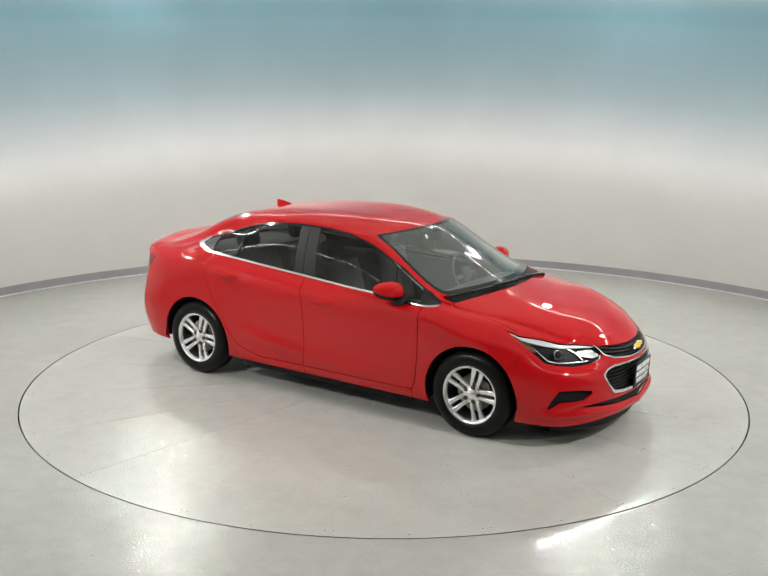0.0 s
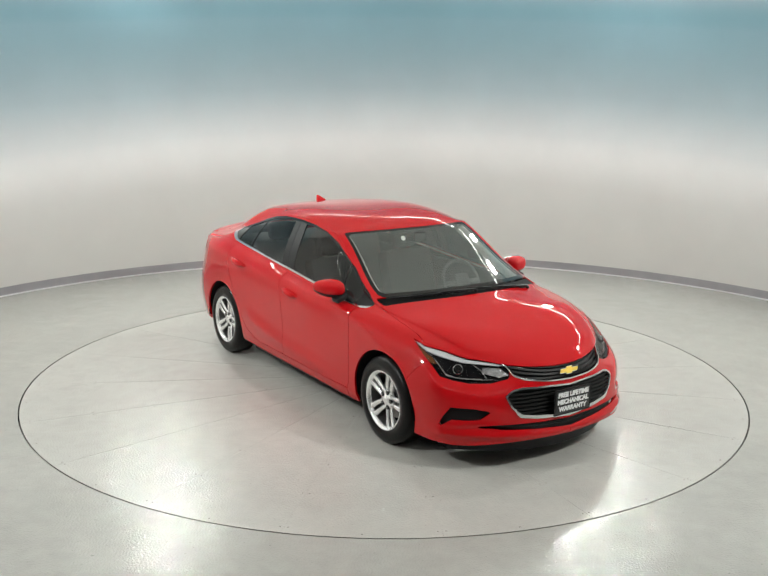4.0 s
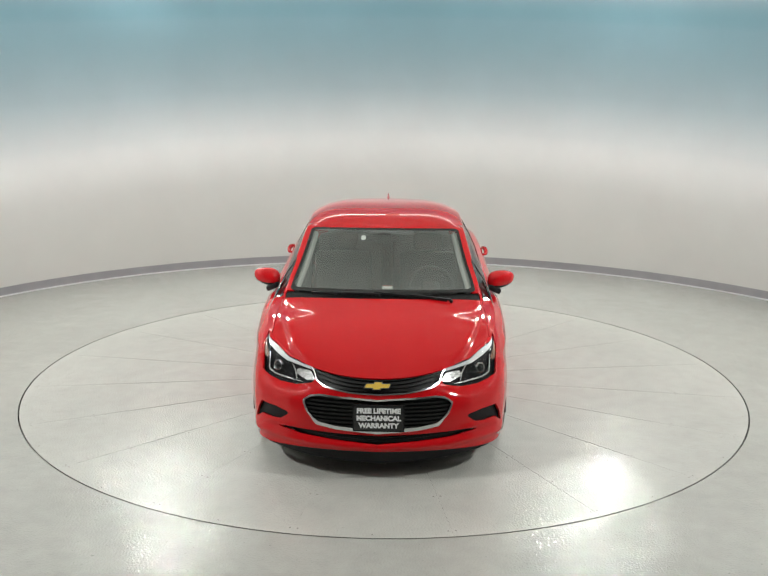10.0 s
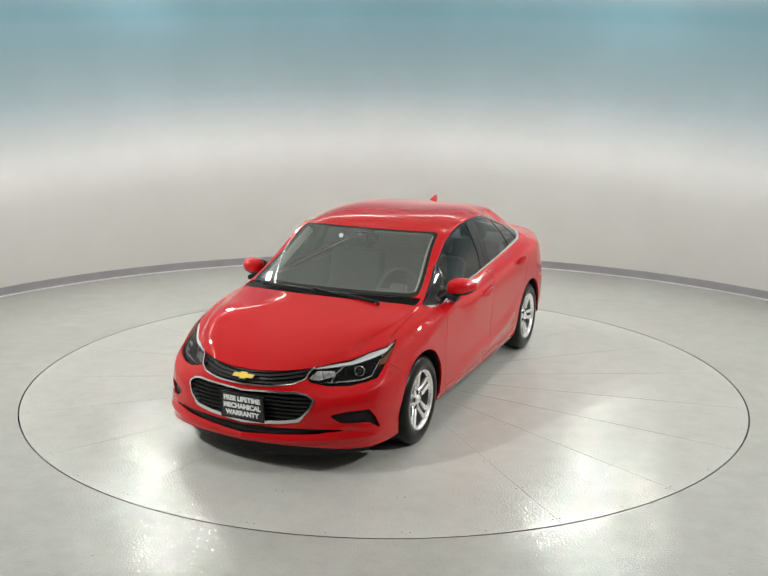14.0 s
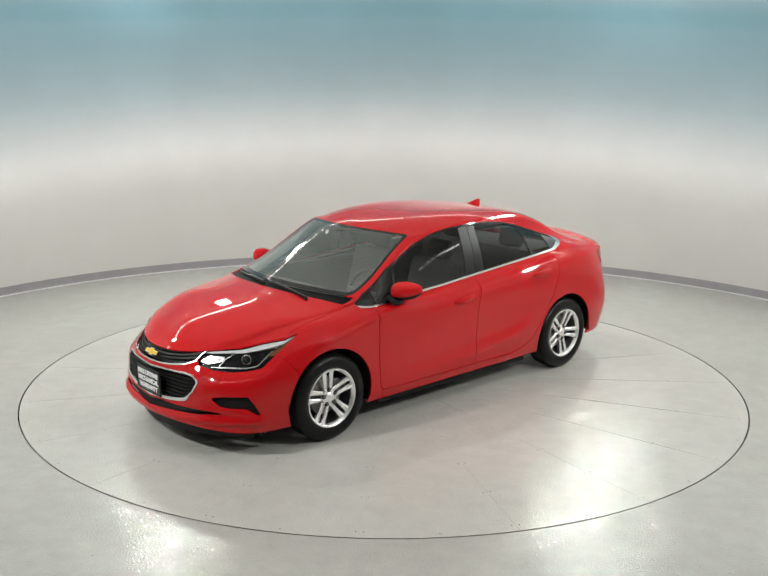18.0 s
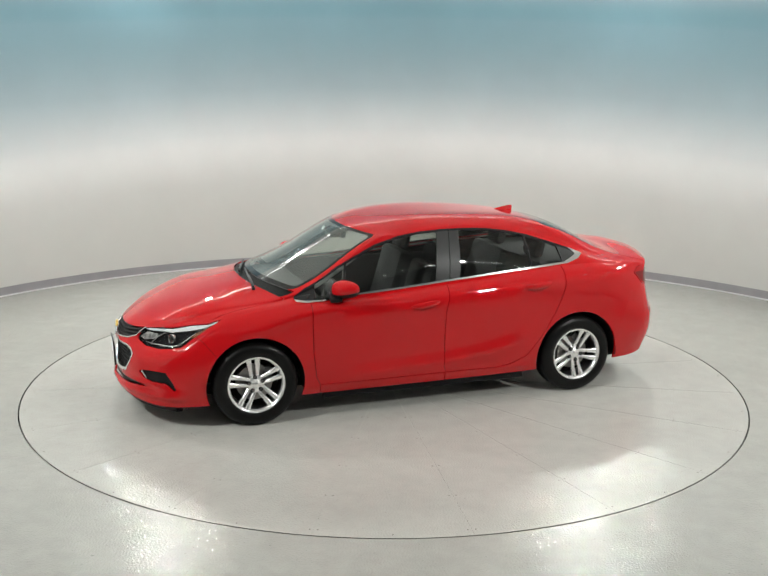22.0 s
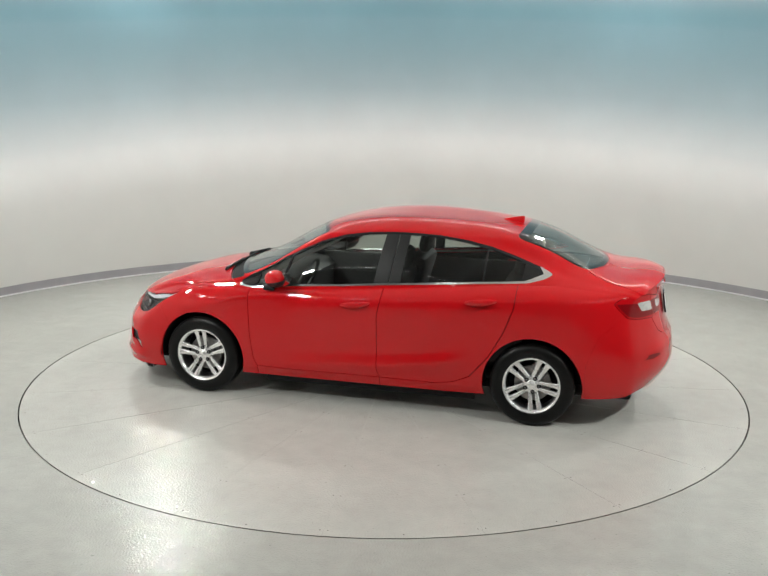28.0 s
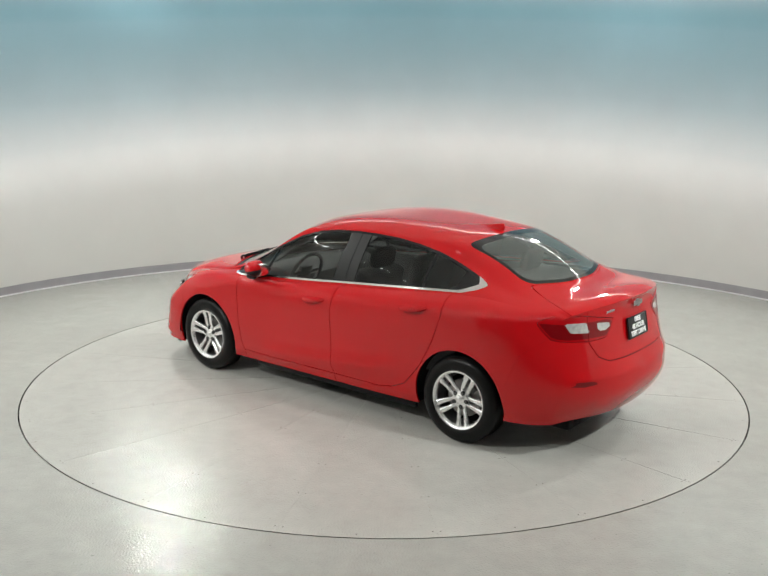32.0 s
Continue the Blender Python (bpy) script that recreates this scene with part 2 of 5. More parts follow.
tagged(part("trim", bm, M_HOUSING, None), "pale sealant bead along the foot of the baseboard", kind="structure")
# Unseen walls added to close the room, kept dark for the car's reflections.
for nm, bx in (("wall_east", (4.74, -7.6, WH / 2, 0.12, 6.8, WH)), ("wall_west", (-4.48, -7.6, WH / 2, 0.12, 6.8, WH)), ("wall_south", (0.13, -11.0, WH / 2, 9.2, 0.12, WH))):
    bm = bmesh.new()
    box(bm, *bx)
    tagged(part(nm, bm, M_REARWALL, None, smooth=False), "unseen grey wall added behind the camera", kind="structure")
bm = bmesh.new()
box(bm, 0.09, -2.7, WH + 0.06, 13.0, 17.5, 0.12)
tagged(part("ceiling", bm, M_CEIL, None, smooth=False), "plain white ceiling over the booth", kind="structure")


# ---- turntable: twenty wedge panels with screws along the joints ----
turntable = tagged(new("turntable"), "flush round turntable of grey epoxy-coated wedge panels", "turntable")
wedge = bmesh.new()
gap = 0.0007
half = radians(9)
top_pts = [(0.05 + gap, 0.0)]
for k in range(9):
    a = -half + 2 * half * k / 8
    top_pts.append((TABLE_R * math.cos(a), TABLE_R * math.sin(a)))


def inset_wedge(dx):
    pts = []
    for x, y in top_pts:
        a = math.atan2(y, x)
        r = math.hypot(x, y)
        a = max(-half, min(half, a))
        lim = half - dx / max(r, 0.3)
        a = max(-lim, min(lim, a))
        pts.append((r * math.cos(a), r * math.sin(a)))
    return pts


up = [wedge.verts.new((x, y, 0.0)) for x, y in inset_wedge(gap)]
dn = [wedge.verts.new((x, y, -0.0013)) for x, y in inset_wedge(gap)]
wedge.faces.new(up)
for k in range(len(up)):
    wedge.faces.new((up[k], dn[k], dn[(k + 1) % len(up)], up[(k + 1) % len(up)]))
first = part("panel", wedge, M_TABLE, turntable, smooth=False)
screw = bmesh.new()
lathe(screw, [(0.0005, 0.0012), (0.004, 0.0012), (0.0055, 0.0), (0.0055, -0.004)], 10, "Z")
screw_me = part("screw", screw, M_BOLT, turntable).data
bpy.data.objects.remove(bpy.data.objects["screw"])
for k in range(20):
    ang = 18 * k
    if k == 0:
        ob = first
    else:
        ob = under(new("panel", first.data), turntable)
    ob.matrix_basis = pose(0, 0, 0, 0, 0, ang)
    for r in (0.62, 1.06, 1.487, 1.986, 2.447, 2.902):
        for side in (-1, 1):
            a = radians(ang + 9)
            s = under(new("screw", screw_me), turntable)
            s.location = (r * math.cos(a) - side * 0.023 * math.sin(a), r * math.sin(a) + side * 0.023 * math.cos(a), 0.0)
    s = under(new("screw", screw_me), turntable)
    s.location = (2.93 * math.cos(radians(ang)), 2.93 * math.sin(radians(ang)), 0.0)
bm = bmesh.new()
lathe(bm, [(2.965, -0.05), (2.965, -0.0014), (0.001, -0.0014)], 96, "Z")
part("base_plate", bm, M_JOINT, turntable, smooth=False)

# ---- lamps over the booth ----
def strip_lamp(x, y, z, turn, length=2.05):
    root = tagged(new("strip_lamp"), "white ceiling strip lamp with a glowing tube", "ceiling lamp", "strip lamps round the turntable")
    root.matrix_basis = pose(x, y, z, 0, 0, turn)
    bm = bmesh.new()
    box(bm, 0, 0, 0.04, length + 0.06, 0.06, 0.05, 0.008)
    part("housing", bm, M_HOUSING, root)
    bm = bmesh.new()
    box(bm, 0, 0, 0.008, length, 0.03, 0.02, 0.006)
    part("tube", bm, M_TUBE, root)
    bm = bmesh.new()
    for dx in (-0.4, 0.4):
        box(bm, dx, 0, (WH - z + 0.06) / 2, 0.012, 0.012, WH - z - 0.06)
    part("rod", bm, M_HOUSING, root)


for k in range(14):
    a = 90 + (k + 0.5) * 360 / 14
    strip_lamp(WC[0] + 4.95 * math.cos(radians(a)), WC[1] + 4.95 * math.sin(radians(a)), 3.70, a + 90)


def flood_lamp(x, y, z, tx, ty):
    root = tagged(new("flood_lamp"), "white flood lamp hung from the ceiling", "flood lamp", "flood lamps of the booth")
    root.matrix_basis = look((x, y, z), (tx, ty, 0.0))
    bm = bmesh.new()
    box(bm, 0, 0, 0.05, 0.36, 0.26, 0.09, 0.02)
    part("housing", bm, M_HOUSING, root)
    bm = bmesh.new()
    box(bm, 0, 0, 0.003, 0.24, 0.17, 0.010)
    part("diffuser", bm, M_LAMPGLOW, root)
    bm = bmesh.new()
    box(bm, x, y, (z + 0.06 + WH) / 2, 0.02, 0.02, WH - z - 0.06)
    bmesh.ops.transform(bm, matrix=root.matrix_basis.inverted(), verts=bm.verts[:])
    part("rod", bm, M_HOUSING, root)


for x, y, watts in ((-2.96, 4.0, 76), (2.98, 4.08, 76), (-4.55, 0.9, 39), (4.6, 0.9, 39), (-3.7, -3.5, 64), (3.75, -3.5, 64)):
    flood_lamp(x, y, 3.64, 0, -0.3)
    area_lamp("flood_light", (x * 0.995, y * 0.995, 3.605), (0, -0.3, 0), 0.22, 0.15, watts, (0.975, 1.0, 0.965), 132)


# ---- the car: curves that the body is drawn through ----
def spline(knots, vals, at):
    """Natural cubic spline through vals (n, d) at the given knots."""
    t, y = np.asarray(knots, float), np.asarray(vals, float)
    n = len(t)
    h = np.diff(t)
    A, r = np.eye(n), np.zeros((n, y.shape[1]))
    for i in range(1, n - 1):
        A[i, i - 1], A[i, i], A[i, i + 1] = h[i - 1], 2 * (h[i - 1] + h[i]), h[i]
        r[i] = 6 * ((y[i + 1] - y[i]) / h[i] - (y[i] - y[i - 1]) / h[i - 1])
    m = np.linalg.solve(A, r)
    at = np.clip(np.asarray(at, float), t[0], t[-1])
    i = np.clip(np.searchsorted(t, at) - 1, 0, n - 2)
    a, b, hh = (t[i + 1] - at)[:, None], (at - t[i])[:, None], h[i][:, None]
    return m[i] * a ** 3 / (6 * hh) + m[i + 1] * b ** 3 / (6 * hh) + (y[i] / hh - m[i] * hh / 6) * a + (y[i + 1] / hh - m[i + 1] * hh / 6) * b


# Upper lines, front to rear: hood edge and belt, cantrail, windscreen and roof edge, centre.
BELT = [(1.62, 0.757, 0.8), (1.57, 0.772, 0.806), (1.44, 0.8, 0.832), (1.22, 0.822, 0.866), (1.02, 0.828, 0.885), (0.65, 0.822, 0.902), (0.28, 0.818, 0.93), (0.05, 0.816, 0.948), (-0.25, 0.814, 0.97), (-0.75, 0.803, 1.01), (-1.12, 0.788, 1.042), (-1.42, 0.775, 1.055), (-1.62, 0.768, 1.045), (-1.86, 0.752, 1.022), (-1.99, 0.728, 1), (-2.035, 0.715, 0.985)]
RAIL = [(1.9, 0.585, 0.738), (1.82, 0.605, 0.773), (1.62, 0.665, 0.837), (1.33, 0.722, 0.885), (1.05, 0.742, 0.922), (0.66, 0.705, 1.097), (0.28, 0.648, 1.308), (0.08, 0.637, 1.352), (-0.25, 0.626, 1.385), (-0.75, 0.592, 1.352), (-1.12, 0.572, 1.264), (-1.4, 0.602, 1.182), (-1.62, 0.645, 1.098), (-1.89, 0.672, 1.048), (-2.025, 0.685, 1.022), (-2.07, 0.675, 1.004)]
EDGE = [(2.06, 0.43, 0.703), (1.95, 0.495, 0.76), (1.72, 0.575, 0.856), (1.4, 0.645, 0.9), (1.1, 0.69, 0.949), (0.7, 0.648, 1.124), (0.32, 0.59, 1.341), (0.12, 0.58, 1.388), (-0.25, 0.566, 1.428), (-0.75, 0.532, 1.408), (-1.14, 0.508, 1.352), (-1.42, 0.502, 1.256), (-1.67, 0.525, 1.138), (-1.92, 0.57, 1.065), (-2.075, 0.6, 1.046), (-2.12, 0.595, 1.028)]
CENTRE = [(2.2, 0, 0.675), (2.08, 0, 0.758), (1.8, 0, 0.868), (1.48, 0, 0.944), (1.27, 0, 0.984), (0.86, 0, 1.147), (0.45, 0, 1.357), (0.2, 0, 1.419), (-0.22, 0, 1.455), (-0.75, 0, 1.437), (-1.16, 0, 1.391), (-1.48, 0, 1.29), (-1.8, 0, 1.127), (-2, 0, 1.094), (-2.19, 0, 1.085), (-2.24, 0, 1.066)]
# Lower lines, from the middle of the nose round the side to the middle of the tail.
SHOULDER = [(2.255, 0, 0.6), (2.235, 0.21, 0.605), (2.125, 0.45, 0.6), (1.99, 0.635, 0.6), (1.8, 0.785, 0.655), (1.68, 0.82, 0.705), (1.45, 0.86, 0.745), (1.22, 0.882, 0.775), (1.02, 0.888, 0.805), (0.65, 0.888, 0.845), (0.28, 0.888, 0.858), (0.05, 0.888, 0.865), (-0.25, 0.888, 0.878), (-0.75, 0.886, 0.908), (-1.12, 0.88, 0.938), (-1.42, 0.87, 0.952), (-1.62, 0.856, 0.952), (-1.83, 0.815, 0.945), (-1.955, 0.77, 0.928), (-2.01, 0.745, 0.912), (-2.065, 0.69, 0.915), (-2.12, 0.6, 0.93), (-2.202, 0.3, 0.95), (-2.220, 0, 0.955)]
WAIST = [(2.262, 0, 0.5), (2.245, 0.22, 0.5), (2.165, 0.5, 0.495), (2.03, 0.7, 0.49), (1.86, 0.825, 0.505), (1.7, 0.868, 0.53), (1.45, 0.892, 0.56), (1.2, 0.896, 0.58), (1, 0.896, 0.59), (0.65, 0.893, 0.6), (0.28, 0.893, 0.605), (0.05, 0.893, 0.61), (-0.25, 0.893, 0.615), (-0.75, 0.893, 0.625), (-1.12, 0.895, 0.64), (-1.42, 0.894, 0.655), (-1.64, 0.884, 0.675), (-1.86, 0.852, 0.685), (-2, 0.802, 0.685), (-2.05, 0.771, 0.685), (-2.11, 0.7, 0.685), (-2.178, 0.59, 0.69), (-2.257, 0.3, 0.7), (-2.272, 0, 0.7)]
LOWER = [(2.268, 0, 0.335), (2.25, 0.22, 0.335), (2.185, 0.5, 0.325), (2.05, 0.705, 0.315), (1.88, 0.825, 0.315), (1.72, 0.862, 0.33), (1.45, 0.885, 0.35), (1.2, 0.885, 0.352), (1, 0.882, 0.352), (0.65, 0.88, 0.352), (0.28, 0.88, 0.355), (0.05, 0.88, 0.355), (-0.25, 0.88, 0.358), (-0.75, 0.882, 0.37), (-1.12, 0.888, 0.39), (-1.42, 0.892, 0.42), (-1.66, 0.884, 0.44), (-1.89, 0.852, 0.455), (-2.03, 0.802, 0.46), (-2.08, 0.771, 0.46), (-2.148, 0.7, 0.462), (-2.22, 0.59, 0.466), (-2.318, 0.3, 0.472), (-2.335, 0, 0.475)]
HEM = [(2.28, 0, 0.215), (2.262, 0.22, 0.216), (2.2, 0.49, 0.212), (2.06, 0.7, 0.192), (1.88, 0.812, 0.184), (1.72, 0.842, 0.184), (1.45, 0.852, 0.19), (1.2, 0.852, 0.195), (1, 0.852, 0.198), (0.65, 0.852, 0.2), (0.28, 0.852, 0.202), (0.05, 0.852, 0.203), (-0.25, 0.852, 0.204), (-0.75, 0.852, 0.208), (-1.12, 0.852, 0.212), (-1.42, 0.854, 0.216), (-1.66, 0.85, 0.242), (-1.89, 0.818, 0.254), (-2.02, 0.758, 0.27), (-2.05, 0.726, 0.278), (-2.095, 0.65, 0.286), (-2.15, 0.55, 0.292), (-2.225, 0.29, 0.288), (-2.24, 0, 0.285)]

UP = [np.array(a, float) for a in (BELT, RAIL, EDGE, CENTRE)]
bulge = np.array([.004, .004, .004, .006, .010, .016, .020, .020, .020, .020, .018, .012, .008, .006, .006, .006])
glass_mid = 0.5 * (UP[0] + UP[1])
glass_mid[:, 1] += bulge
glass_mid[:, 2] += np.clip(0.008 - bulge, 0, 0.004)
crown = UP[3] - (UP[3] - UP[2]) * np.array([0.22, 0.5, 0.22])
crown[:, 1] = UP[2][:, 1] * 0.5
UP = [UP[0], glass_mid, UP[1], UP[2], crown, UP[3]]
uknot = np.concatenate([[0], np.cumsum(np.linalg.norm(np.diff(sum(UP[2:]) / 4, axis=0), axis=1))])


def top_lines(u):
    return np.array([spline(uknot, L, u) for L in UP])


def sect(ctrl, v, flat=False):
    """Sections through the control lines ctrl (k, n, 3) at the parameters v, one knot a line."""
    k, n, _ = ctrl.shape
    ext = ctrl if flat else np.concatenate([ctrl, ctrl[-2:-3:-1] * np.array([1, -1, 1])])
    return spline(np.arange(len(ext)), ext.reshape(len(ext), -1), v).reshape(len(v), n, 3)


TU = np.unique(np.concatenate([np.linspace(a, b, max(3, int((b - a) / 0.022))) for a, b in zip(uknot, uknot[1:])]))
TV = np.concatenate([np.linspace(i, i + 1, k, endpoint=False) for i, k in enumerate((7, 7, 7, 9, 9))] + [[5.0]])
TOP = sect(top_lines(TU), TV)

# Across roof and hood the crown is one even arc from rail to rail.
ctrl = top_lines(TU)
yr, zr, ye, ze, zc = ctrl[2][:, 1], ctrl[2][:, 2], ctrl[3][:, 1], ctrl[3][:, 2], ctrl[5][:, 2]
share = np.clip((ze - zr) / np.maximum(zc - zr, 1e-4), 0.05, 0.9)
power = np.clip(np.log(1 - share) / np.log(np.clip(ye / yr, 0.5, 0.99)), 1.6, 5.2)
power = spline(uknot, np.interp(uknot, TU, power)[:, None], TU)[:, 0]
even = np.interp(TU, [uknot[0], uknot[1], uknot[3], uknot[4], uknot[5], uknot[6], uknot[6] + 0.12, uknot[9], uknot[10]], [0, 1, 1, 0, 0, 0, 1, 1, 0])
arc_z = zr + (zc - zr) * (1 - np.clip(TOP[..., 1] / yr, 0, 1) ** power)
mix_w = even[None] * (TV >= 2.0)[:, None]
TOP[..., 2] += (arc_z - TOP[..., 2]) * mix_w

# The lower body hangs from the rim of the upper one.
front_rim = sect(top_lines([0.0]), np.array([5.0, 4.0, 3.0, 2.0]))[:, 0]
rear_rim = sect(top_lines([uknot[-1]]), np.array([2.0, 3.0, 4.0, 5.0]))[:, 0]
rim = np.concatenate([front_rim, UP[0], rear_rim])
LOW = [rim] + [np.array(a, float) for a in (SHOULDER, WAIST, LOWER, HEM)]
lknot = np.concatenate([[0], np.cumsum(np.linalg.norm(np.diff(0.5 * (LOW[1] + LOW[2]), axis=0), axis=1))])
LU = np.unique(np.concatenate([np.linspace(a, b, max(3, int((b - a) / 0.018))) for a, b in zip(lknot, lknot[1:])]))
LV = np.concatenate([np.linspace(i, i + 1, k, endpoint=False) for i, k in enumerate((9, 10, 10, 7))] + [[4.0]])
low_lines = np.array([spline(lknot, L, LU) for L in LOW])


def rim_at(u):
    """The exact rim of the upper body along the loop."""
    out = spline(lknot, rim, u)
    top = spline(uknot, UP[0], np.interp(u, lknot[4:20], uknot))
    inside = (u >= lknot[4]) & (u <= lknot[19])
    out[inside] = top[inside]
    for sel, lo, vv, uu in ((u < lknot[4], 0, (5, 4, 3, 2, 0), 0.0), (u > lknot[19], 19, (0, 2, 3, 4, 5), uknot[-1])):
        w = np.interp(u[sel], lknot[lo:lo + 5], vv)
        if len(w):
            o = np.argsort(w)
            got = sect(top_lines([uu]), w[o])[:, 0]
            back = np.empty_like(got)
            back[o] = got
            out[sel] = back
    return out


low_lines[0] = rim_at(LU)
SIDE = sect(low_lines, LV, flat=True)


side_nodes = SIDE.reshape(-1, 3)
side_u = np.tile(LU, len(LV))


def on_loop(points):
    """Places on the lower body as (distance along the loop, height)."""
    out = []
    for p in points:
        i = np.argmin(np.sum((side_nodes - np.array(p)) ** 2, axis=1))
        out.append((side_u[i], p[2]))
    return np.array(out)


def ridge(P, path, height, width, fade, skirt=0.0):
    """Raises a soft-edged crease along a line in side view, fading at its ends."""
    du, dv = np.gradient(P, axis=1), np.gradient(P, axis=0)
    N = np.cross(du, dv)
    N /= np.maximum(np.linalg.norm(N, axis=2, keepdims=True), 1e-9)
    N *= np.sign(N[..., 1:2] + 1e-9)
    path = np.array(path, float)
    o = np.argsort(path[:, 0])
    zc = np.interp(P[..., 0], path[o, 0], path[o, 1])
    x0, x1 = path[:, 0].min(), path[:, 0].max()
    along = np.clip((P[..., 0] - x0) / fade, 0, 1) * np.clip((x1 - P[..., 0]) / fade, 0, 1) * (P[..., 1] > 0.6)
    along = along * along * (3 - 2 * along)
    d = np.abs(P[..., 2] - zc) / np.where(P[..., 2] > zc, width, skirt or width)
    tent = np.where(d < 1, np.sqrt((1 - d) ** 2 + 0.004) - 0.063, 0)
    below_rim = np.clip(LV / 0.8, 0, 1)[:, None]
    return P + N * (height * along * below_rim * np.maximum(tent, 0))[..., None]


SIDE = ridge(SIDE, [(.62, .800), (.1, .842), (-.154, .858), (-.824, .904), (-1.451, .951), (-1.95, .966)], 0.018, 0.12, 0.35, 0.30)
SIDE = ridge(SIDE, [(.80, .30), (-.15, .365), (-.60, .42), (-.95, .50)], 0.018, 0.10, 0.30)
SIDE = ridge(SIDE, [(1.62, .70), (1.29, .735), (1.157, .776), (1.01, .825), (.55, .885)], 0.014, 0.075, 0.25)
SIDE = ridge(SIDE, [(1.05, .262), (0, .262), (-1.0, .268)], 0.008, 0.03, 0.10)


def loop_ridge(P, path, height, width):
    """A crease along a line given by places on the loop."""
    uz = on_loop(path)
    o = np.argsort(uz[:, 0])
    zc = np.interp(LU, uz[o, 0], uz[o, 1])
    along = np.clip((uz[:, 0].max() - LU) / 0.12, 0, 1) * np.clip((LU - uz[:, 0].min()) / 0.12 + (uz[:, 0].min() < 0.05), 0, 1)
    du, dv = np.gradient(P, axis=1), np.gradient(P, axis=0)
    N = np.cross(du, dv)
    N /= np.maximum(np.linalg.norm(N, axis=2, keepdims=True), 1e-9)
    out = P * np.array([1, 1, 0])
    N *= np.sign(np.sum(N * out, axis=2, keepdims=True))
    d = np.abs(P[..., 2] - zc[None]) / width
    tent = np.maximum(np.sqrt((1 - np.minimum(d, 1)) ** 2 + 0.004) - 0.063, 0)
    below_rim = np.clip(LV / 0.8, 0, 1)[:, None]
    return P + N * (height * along[None] * below_rim * tent)[..., None]


SIDE = loop_ridge(SIDE, [(2.28, 0, .240), (2.25, .2, .244), (2.23, .38, .252), (2.14, .59, .264), (2.00, .75, .262), (1.80, .83, .250)], 0.022, 0.040)
SIDE = loop_ridge(SIDE, [(2.19, .49, .345), (2.15, .568, .331), (2.076, .672, .343), (2.033, .722, .330), (1.90, .815, .296), (1.78, .85, .28)], 0.010, 0.022)
SIDE = loop_ridge(SIDE, [(2.17, .47, .500), (2.08, .63, .520), (1.95, .76, .545), (1.72, .86, .60)], 0.010, 0.09)
SIDE = loop_ridge(SIDE, [(-2.05, .77, .560), (-2.17, .66, .585), (-2.28, .40, .590), (-2.31, 0, .590)], 0.012, 0.07)
hood_bump = np.clip((uknot[4] - 0.10 - TU) / 0.35, 0, 1) * np.clip((TU - 0.05) / 0.35, 0, 1)
ridge_v = 3.0 + 0.25 * np.clip(1 - TU / uknot[4], 0, 1)
tent_v = np.maximum(1 - np.abs(TV[:, None] - ridge_v[None]) / 0.55, 0)
TOP[..., 2] += 0.002 * tent_v * hood_bump[None]


def grid_mesh(P, U, V):
    """Triangles of a grid P (v, u, 3) with columns x y z nx ny nz u v."""
    nv, nu, _ = P.shape
    du, dv = np.gradient(P, axis=1), np.gradient(P, axis=0)
    N = np.cross(du, dv)
    N /= np.maximum(np.linalg.norm(N, axis=2, keepdims=True), 1e-9)
    mid = P - np.array([0, 0, 0.6]) - np.array([1.0, 0, 0]) * np.clip(P[..., :1], -1.6, 1.6)
    if np.mean(np.sum(N * mid, axis=2)) < 0:
        N = -N
    uu, vv = np.meshgrid(U, V)
    A = np.concatenate([P, N, uu[..., None], vv[..., None]], axis=2).reshape(-1, 8)
    i = np.arange(nv * nu).reshape(nv, nu)
    a, b, c, d = i[:-1, :-1].ravel(), i[:-1, 1:].ravel(), i[1:, 1:].ravel(), i[1:, :-1].ravel()
    F = np.concatenate([np.stack([a, b, c], 1), np.stack([a, c, d], 1)])
    return oriented(A, F)


def oriented(A, F):
    n = np.cross(A[F[:, 1], :3] - A[F[:, 0], :3], A[F[:, 2], :3] - A[F[:, 0], :3])
    flip = np.sum(n * A[F, 3:6].mean(1), axis=1) < 0
    F = F.copy()
    F[flip] = F[flip][:, ::-1]
    return A, F


